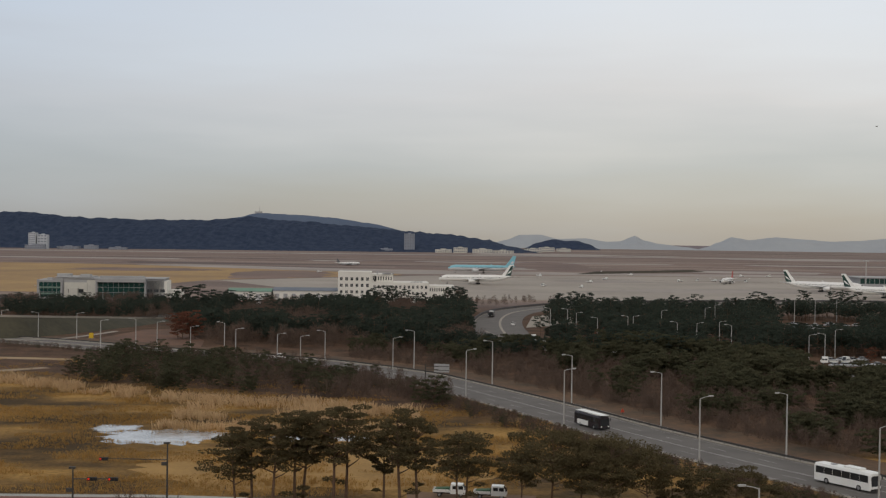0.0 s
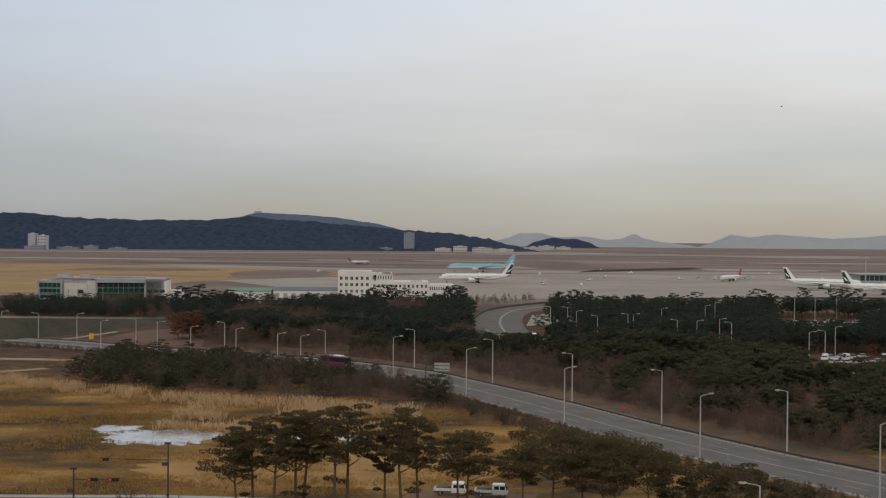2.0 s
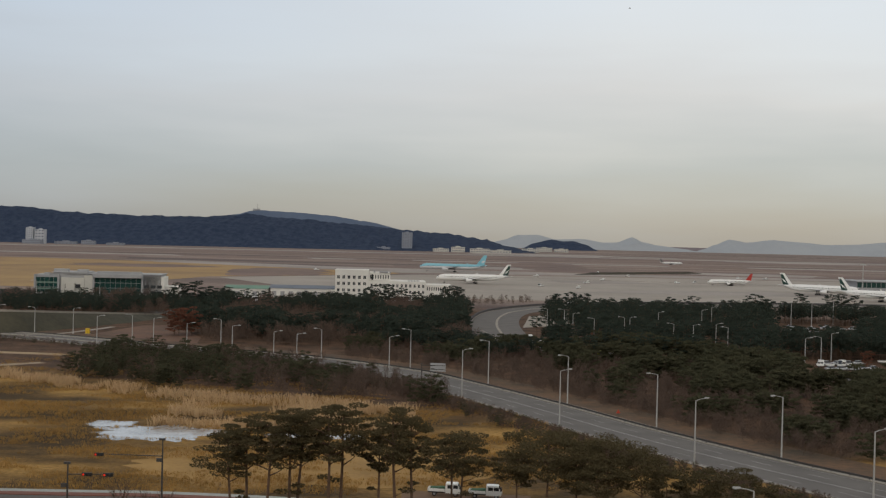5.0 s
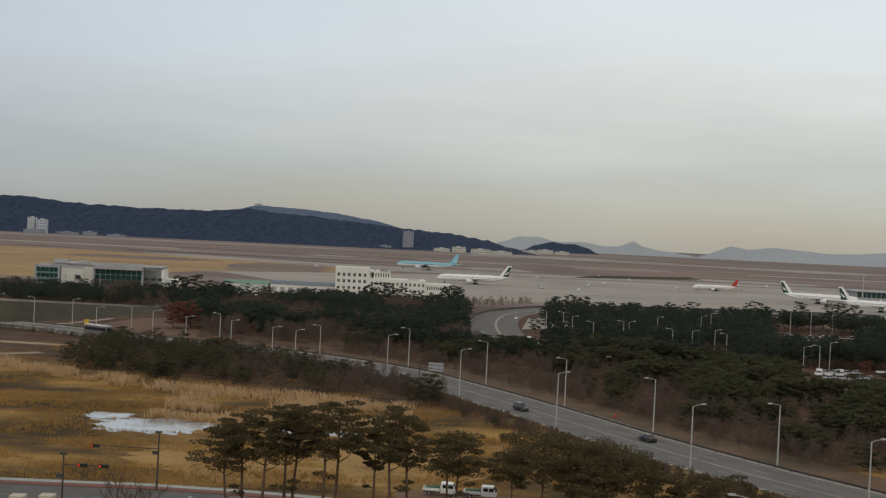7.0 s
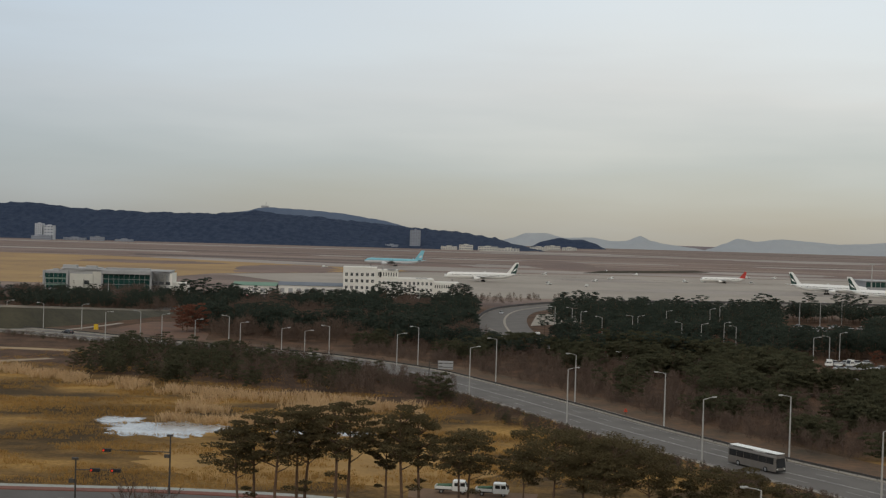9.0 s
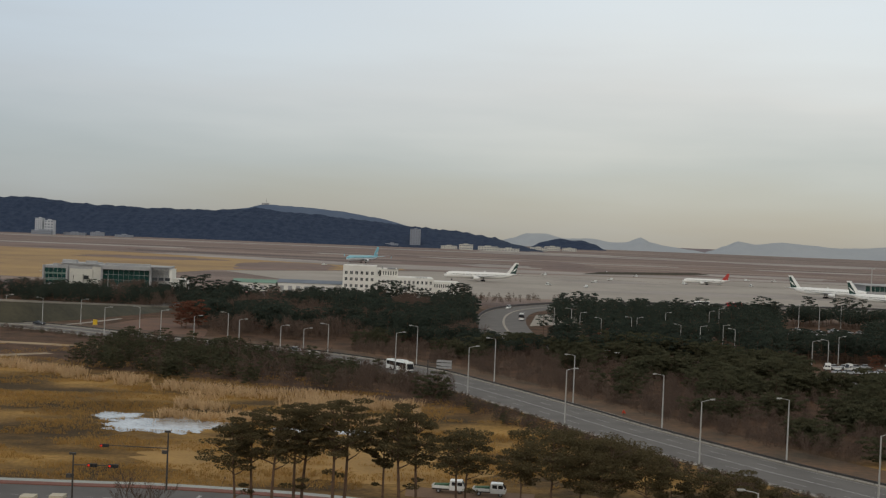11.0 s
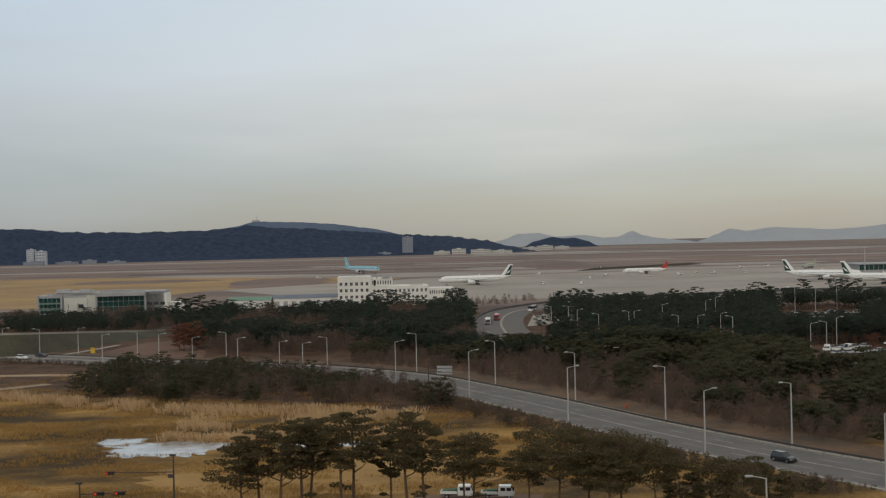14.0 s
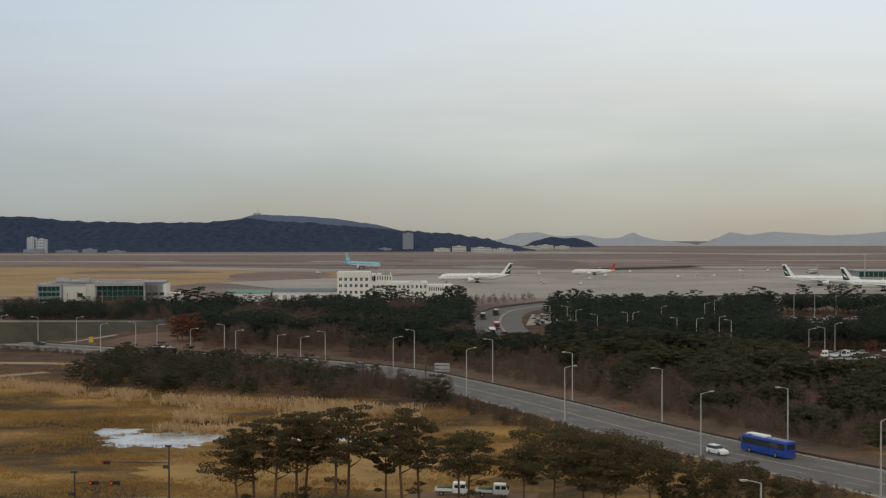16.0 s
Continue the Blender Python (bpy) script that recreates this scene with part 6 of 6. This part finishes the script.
fleet = {
    "white_coach": bus("white coach with a dark window band", BUSWHITE, BUSWHITE, 12.0, 3.4, False),
    "dark_bus": bus("black city bus with a white lower rear panel", NIGHT, NIGHT, 10.8, 3.1),
    "magenta_coach": bus("magenta and plum coach", PURPLE, DARKPURPLE, 12.0, 3.4, False),
    "grey_coach": bus("brown-grey coach with a white roof", BROWNGREY, BROWNGREY, 12.0, 3.4, False),
    "white_bus": bus("white low-floor city bus with dark windows", BUSWHITE, BUSWHITE, 11.2, 3.2),
    "blue_coach": bus("bright blue coach with dark windows", BLUEPAINT, BLUEPAINT, 12.0, 3.4, False),
    "ramp_bus": bus("white bus on the raised ramp", BUSWHITE, BUSWHITE, 11.5, 3.2),
    "plum_bus": bus("dark bus on the far stretch of road", NIGHT, DARKPURPLE, 11.0, 3.1),
    "red_bus": bus("red and white service bus", BUSWHITE, REDPAINT, 10.8, 3.0),
    "red_bus_2": bus("red and white service bus", BUSWHITE, REDPAINT, 10.8, 3.0),
    "red_bus_3": bus("red and white service bus", BUSWHITE, REDPAINT, 10.8, 3.0),
    "pale_bus": bus("white airport service bus", BUSWHITE, BUSWHITE, 10.8, 3.0),
    "pale_bus_2": bus("white airport service bus", BUSWHITE, BUSWHITE, 10.8, 3.0),
    "lime_truck": truck("yellow-green open works truck", LIMEPAINT, LIMEPAINT, 7.5, 2.9),
    "black_car": car("black saloon car on the main road", DARK_PAINT),
    "black_van": car("black people carrier on the main road", DARK_PAINT, 4.9, 1.8, True),
    "dark_car": car("dark saloon car driving away", DARK_PAINT),
    "black_suv": car("black off-road car on the main road", DARK_PAINT, 4.7, 1.7, True),
    "grey_suv": car("grey off-road car driving away", GREY_PAINT, 4.7, 1.75, True),
    "white_car": car("white small car on the main road", BUSWHITE, 4.3, 1.6, True),
    "late_car": car("dark saloon car on the far stretch", DARK_PAINT),
    "stopped_car": car("dark car stopped on the shoulder", DARK_PAINT),
    "ramp_red_bus": bus("red coach with white panels on the raised ramp", REDPAINT, REDPAINT, 12.0, 3.4, False),
    "far_white_car": car("white saloon car on the far stretch", BUSWHITE),
    "far_pale_car": car("silver saloon car on the far stretch", SILVER),
    "curve_car": car("white car on the approach road", BUSWHITE),
    "curve_car_2": car("white car on the approach road", BUSWHITE),
    "curve_car_3": car("white car on the approach road", BUSWHITE),
    "curve_car_4": car("silver car on the approach road", SILVER),
    "curve_dark_car": car("dark car on the approach road", DARK_PAINT),
    "curve_van": car("white van on the approach road", BUSWHITE, 5.1, 2.0, True),
    "curve_red_bus": bus("red shuttle bus on the approach road", REDPAINT, REDPAINT, 10.8, 3.0),
    "curve_white_bus": bus("white shuttle bus on the approach road", BUSWHITE, BUSWHITE, 10.8, 3.0),
    "curve_dark_bus": bus("dark city bus with pale lower body on the approach road", BUSWHITE, NIGHT, 10.8, 3.0),
    "curve_black_bus": bus("black city bus on the approach road", NIGHT, NIGHT, 10.8, 3.0),
    "curve_plum_bus": bus("plum city bus on the approach road", DARKPURPLE, NIGHT, 10.8, 3.0),
    "street_van": car("white van driving along the near street", BUSWHITE, 5.1, 2.0, True),
    "airport_bus": bus("white shuttle bus on the approach road", BUSWHITE, BUSWHITE, 10.8, 3.0),
    "airport_bus_2": bus("dark shuttle bus on the approach road", NIGHT, NIGHT, 10.8, 3.0),
}
part("white_panel", Shape().box((-1.6, -1.27, 0.95), (4.2, 0.05, 1.0)), BUSWHITE, fleet["dark_bus"], "white side panel")
part("white_panel", Shape().box((1.0, -1.27, 1.25), (5.0, 0.05, 0.8)), BUSWHITE, fleet["ramp_red_bus"], "white side panel")
part("white_panel", Shape().box((1.0, 1.27, 1.25), (5.0, 0.05, 0.8)), BUSWHITE, fleet["ramp_red_bus"], "white side panel")
part("roof_cover", Shape().box((0, 0, 3.43), (11.4, 2.0, 0.1), 0.1), BUSWHITE, fleet["grey_coach"], "white roof")
part("roof_cover", Shape().box((0, 0, 3.12), (10.2, 2.0, 0.1), 0.1), BUSWHITE, fleet["dark_bus"], "pale roof")
part("roof_cover", Shape().box((2.4, 0, 3.43), (4.6, 1.6, 0.12), 0.1), BUSWHITE, fleet["blue_coach"], "white roof cover")
gull = thing("bird", "small dark gull gliding in the sky", "bird")
part("body", Shape().tube([(-0.2, 0, 0), (-0.05, 0, 0.02), (0.1, 0, 0.02), (0.22, 0, 0)], [0.01, 0.06, 0.06, 0.015]), GREYWALL, gull)
for side in (-1, 1):
    part("wing", Shape().loft([[(0.08, side * 0.04, 0.03), (0, side * 0.04, 0.05), (-0.08, side * 0.04, 0.03)], [(0.05, side * 0.32, 0.12), (0, side * 0.32, 0.13), (-0.06, side * 0.32, 0.12)],
                               [(-0.06, side * 0.6, 0.05), (-0.08, side * 0.6, 0.055), (-0.1, side * 0.6, 0.05)]]), GREYWALL, gull)


def drive(vehicle, line, off, seen, back=False, z=0.06, slot=0, lo=380.0, hi=905.0, speed=165.0):
    """Rows for a vehicle seen at (seconds, metres along its road): waiting out of view, passing, gone."""
    way = -1 if back else 1
    start, end = (hi, lo) if back else (lo, hi)

    def at(s):
        q, a = line.at(s, off)
        return Matrix.Translation((q.x, q.y, z)) @ Matrix.Rotation(a + (math.pi if back else 0), 4, "Z")

    t0, s0 = seen[0]
    t1, s1 = seen[-1]
    t_in, t_out = t0 - abs(s0 - start) / speed, t1 + abs(end - s1) / speed
    rows = []
    if t_in > 0.1:
        rows += [(0, at(start - way * slot * 16)), (t_in, at(start))]
    elif t0 > 0:
        rows += [(0, at(s0 - way * speed * t0))]
    rows += [(t, at(s)) for t, s in seen]
    if t_out < 15.9:
        rows += [(t_out, at(end)), (16, at(end + way * slot * 16))]
    elif t1 < 16:
        rows += [(16, at(s1 + way * speed * (16 - t1)))]
    # a few rows between, so that a vehicle keeps to the bend
    full = []
    known = [(t_in, start)] * (t_in > 0.1) + list(seen) + [(t_out, end)] * (t_out < 15.9)
    for (ta, sa), (tb, sb) in zip(known, known[1:]):
        k = int(abs(sb - sa) / 45)
        full += [(ta + (tb - ta) * j / (k + 1), at(sa + (sb - sa) * j / (k + 1))) for j in range(1, k + 1)]
    walk(vehicle, sorted(rows + full, key=lambda r: r[0]))


def motions():
    walk(blue_jet, [(0, facing(43, 1338, 180)), (3.0, facing(42, 1338, 180)), (3.5, facing(38, 1338, 179)), (4.0, facing(30, 1339, 177)), (6.5, facing(-7, 1362, 162)), (7.0, facing(-15, 1370, 160)),
                    (7.5, facing(-26, 1380, 158)), (8.5, facing(-50, 1402, 158)), (9.0, facing(-63, 1415, 160)), (10.2, facing(-93, 1440, 195)), (11.3, facing(-101, 1440, 262)), (12.0, facing(-101, 1440, 290)),
                    (12.5, facing(-100, 1440, 300)), (13.5, facing(-95, 1438, 306)), (16, facing(-93, 1437, 307))])
    walk(runway_jet, [(0, facing(-124, 1605, 35, 0.0)), (1.0, facing(-124, 1605, 35, 0.0)), (2.0, facing(-112, 1640, 40)), (3.0, facing(-36, 1780, 28)), (3.5, facing(38, 1850, 12)), (4.0, facing(113, 1872, 5)),
                      (4.2, facing(150, 1876, 4)), (5.2, facing(430, 1900, 4, 6)), (6.2, facing(880, 1935, 4, 60)), (8, facing(1700, 2000, 4, 220)), (16, facing(2200, 2050, 4, 300))])
    walk(red_tail_jet, [(0, facing(262, 1116, 245)), (1.5, facing(264, 1120, 240)), (3.5, facing(272, 1126, 200)), (6.5, facing(262, 1140, 188)), (7.0, facing(259, 1144, 186)), (9.0, facing(262, 1158, 182)),
                        (11.3, facing(246, 1174, 176)), (12.5, facing(233, 1190, 174)), (13.0, facing(222, 1198, 174)), (14.0, facing(203, 1212, 174)), (14.5, facing(192, 1219, 175)), (15, facing(181, 1224, 176)), (15.5, facing(168, 1229, 177)),
                        (16, facing(154, 1233, 178))])
    walk(green_jet, [(0, facing(700, 1262, 180)), (9.5, facing(620, 1262, 180)), (11.3, facing(438, 1262, 182)), (12.0, facing(404, 1262, 190)), (13.0, facing(386, 1264, 215)), (14.0, facing(383, 1266, 235)), (16, facing(388, 1268, 240))])
    walk(gull, [(0, facing(71, 200, 175, 59)), (1.5, facing(59.4, 200, 175, 61.8)), (3.5, facing(43.2, 200, 178, 60.5)), (5.5, facing(26, 202, 178, 84)), (16, facing(-60, 220, 180, 110))])
    f = fleet
    drive(f["white_coach"], ROAD, 10.2, ((0, 839),), False, slot=0)
    drive(f["dark_bus"], ROAD, 11.6, ((0, 772), (0.2, 802), (0.4, 829),), False, slot=1)
    drive(f["magenta_coach"], ROAD, 10.6, ((1.4, 528), (1.5, 548), (2.2, 675), (2.4, 718), (2.6, 757), (2.8, 794), (3, 832),), False, slot=1)
    drive(f["black_car"], ROAD, 10.8, ((4.2, 724),), False, slot=2)
    drive(f["black_van"], ROAD, 11.4, ((6.7, 723), (6.9, 737), (7.1, 750), (7.3, 766), (7.5, 786), (7.7, 803), (7.9, 824),), False, slot=3)
    drive(f["dark_car"], ROAD, 5, ((6.7, 823), (6.9, 797), (7.1, 774), (7.3, 752), (7.5, 732), (7.7, 708), (7.9, 689), (8.1, 663),), True, slot=0)
    drive(f["grey_coach"], ROAD, 10.6, ((7, 539), (7.7, 636), (7.9, 666), (8.1, 695), (8.3, 725), (8.5, 752), (8.7, 779), (8.9, 806), (9.1, 831), (9.2, 842),), False, slot=2)
    drive(f["white_bus"], ROAD, 10.8, ((11.3, 718), (11.5, 748), (11.7, 777), (11.9, 805), (12.1, 830),), False, slot=3)
    drive(f["black_suv"], ROAD, 10.8, ((11.5, 543), (12.5, 684), (12.7, 706), (12.9, 726), (13.1, 746), (13.3, 765), (13.7, 801), (13.9, 817), (14.1, 836),), False, slot=4)
    drive(f["grey_suv"], ROAD, 6, ((14.3, 839), (14.5, 820), (14.7, 801), (14.9, 780), (15.1, 759), (15.3, 737), (15.5, 712), (15.6, 700), (16, 644),), True, slot=1)
    drive(f["white_car"], ROAD, 11.4, ((15.1, 678), (15.3, 712), (15.5, 740), (15.6, 754), (15.7, 769), (15.8, 785), (16, 811),), False, slot=5)
    drive(f["blue_coach"], ROAD, 4, ((15.7, 839), (15.8, 832), (16, 816),), True, slot=2)
    drive(f["late_car"], ROAD, 10.8, ((16, 675),), False, slot=6)
    drive(f["plum_bus"], ROAD, 10.2, ((16, 565),), False, slot=7)
    drive(f["stopped_car"], ROAD, 2.2, ((10.2, 468), (10.8, 495), (15.99, 496)), False, slot=8, hi=498)
    drive(f["red_bus"], INNER, 1.4, ((6.3, 175), (6.5, 202)), False, 0.05, 0, 128.0, 320.0, 140.0)
    drive(f["lime_truck"], INNER, 1.4, ((7.9, 174), (8.1, 197)), False, 0.05, 1, 128.0, 320.0, 140.0)
    drive(f["red_bus_2"], INNER, 1.4, ((14.9, 174), (15.1, 204)), False, 0.05, 2, 128.0, 320.0, 140.0)
    drive(f["pale_bus"], INNER, 1.4, ((15.1, 174), (15.3, 205)), False, 0.05, 3, 128.0, 320.0, 140.0)
    drive(f["pale_bus_2"], INNER, 1.4, ((15.4, 171), (15.6, 199)), False, 0.05, 0, 128.0, 320.0, 140.0)
    drive(f["red_bus_3"], INNER, 1.4, ((15.7, 178), (15.8, 199)), False, 0.05, 1, 128.0, 320.0, 140.0)
    # slow traffic round the curve of the approach road: kind, metres to the right of its middle, then (seconds, metres along)
    for name, off, seen in (("airport_bus_2", -5.5, ((0, 169), (0.6, 120), (1.1, 78), (1.8, 4), (16, 3))),
                            ("curve_car", 6.5, ((0, 113), (1.2, 210), (4.0, 520), (5.0, 660), (16, 690))),
                            ("curve_car_2", 4.0, ((0, 2), (2.3, 14), (3.0, 107), (3.6, 150), (5.0, 260), (8.0, 660), (16, 670))),
                            ("airport_bus", 6.4, ((0, 4), (2.4, 14), (4.0, 197), (5.5, 330), (8.0, 660), (16, 640))),
                            ("curve_dark_car", -6.6, ((0, 600), (2.6, 230), (4.0, 87), (4.8, 14), (16, 13))),
                            ("curve_car_3", 9.0, ((0, 3), (5.4, 14), (6.5, 124), (8.0, 260), (10.5, 660), (16, 668))),
                            ("curve_car_4", -3.4, ((0, 620), (6.5, 600), (9.0, 175), (10.6, 14), (16, 12))),
                            ("curve_van", -9.0, ((0, 640), (8.6, 600), (11.5, 147), (12.0, 83), (12.6, 10), (16, 8))),
                            ("curve_red_bus", -1.8, ((0, 660), (10.0, 600), (12.0, 225), (13.0, 177), (15.0, 116), (16, 82))),
                            ("curve_white_bus", -5.4, ((0, 680), (10.0, 600), (11.8, 225), (13.0, 153), (14.0, 120), (15.0, 84), (16, 50))),
                            ("curve_dark_bus", 9.0, ((0, 20), (9.8, 24), (11.5, 186), (13.0, 195), (14.0, 215), (16, 330))),
                            ("curve_black_bus", -7.6, ((0, 700), (12.4, 600), (14.5, 260), (16, 141))),
                            ("curve_plum_bus", -3.0, ((0, 700), (12.9, 620), (16, 171)))):
        times = sorted({t for t, _ in seen} | {a[0] + (b[0] - a[0]) * j / 4 for a, b in zip(seen, seen[1:]) for j in (1, 2, 3) if abs(b[1] - a[1]) > 30})
        rows = []
        for t in times:
            q, a = AIRPORT.at(float(np.interp(t, [k[0] for k in seen], [k[1] for k in seen])), off)
            rows.append((t, Matrix.Translation((q.x, q.y, 0.06)) @ Matrix.Rotation(a + (math.pi if off < 0 else 0), 4, "Z")))
        walk(f[name], rows)
    for name, seen in (("ramp_bus", ((0, 420), (7.1, 420), (7.8, 262), (8.05, 215), (8.3, 165), (8.7, 90), (9.2, 10), (16, 10))),
                       ("ramp_red_bus", ((0, 400), (12.7, 400), (13.3, 228), (13.4, 208), (13.5, 188), (13.7, 145), (14.2, 30), (16, 30)))):
        rows = []
        for t, s in seen:
            q, a = RAMP.at(s, -15)
            b = RAMP.at(s, -9)[0]
            rows.append((t, Matrix.Translation((q.x, q.y, ramp_height(b.y) + 0.09)) @ Matrix.Rotation(a + math.pi, 4, "Z")))
        walk(f[name], rows)
    drive(f["street_van"], NEAR, 8.0, ((7.2, 388), (7.5, 371), (7.7, 361)), True, 0.05, 0, 210.0, 540.0, 90.0)
    drive(f["far_white_car"], ROAD, 3.0, ((0.5, 524),), True, slot=3, lo=300)
    drive(f["far_pale_car"], ROAD, 3.0, ((11.5, 528), (11.7, 494)), True, slot=4, lo=300)



motions()
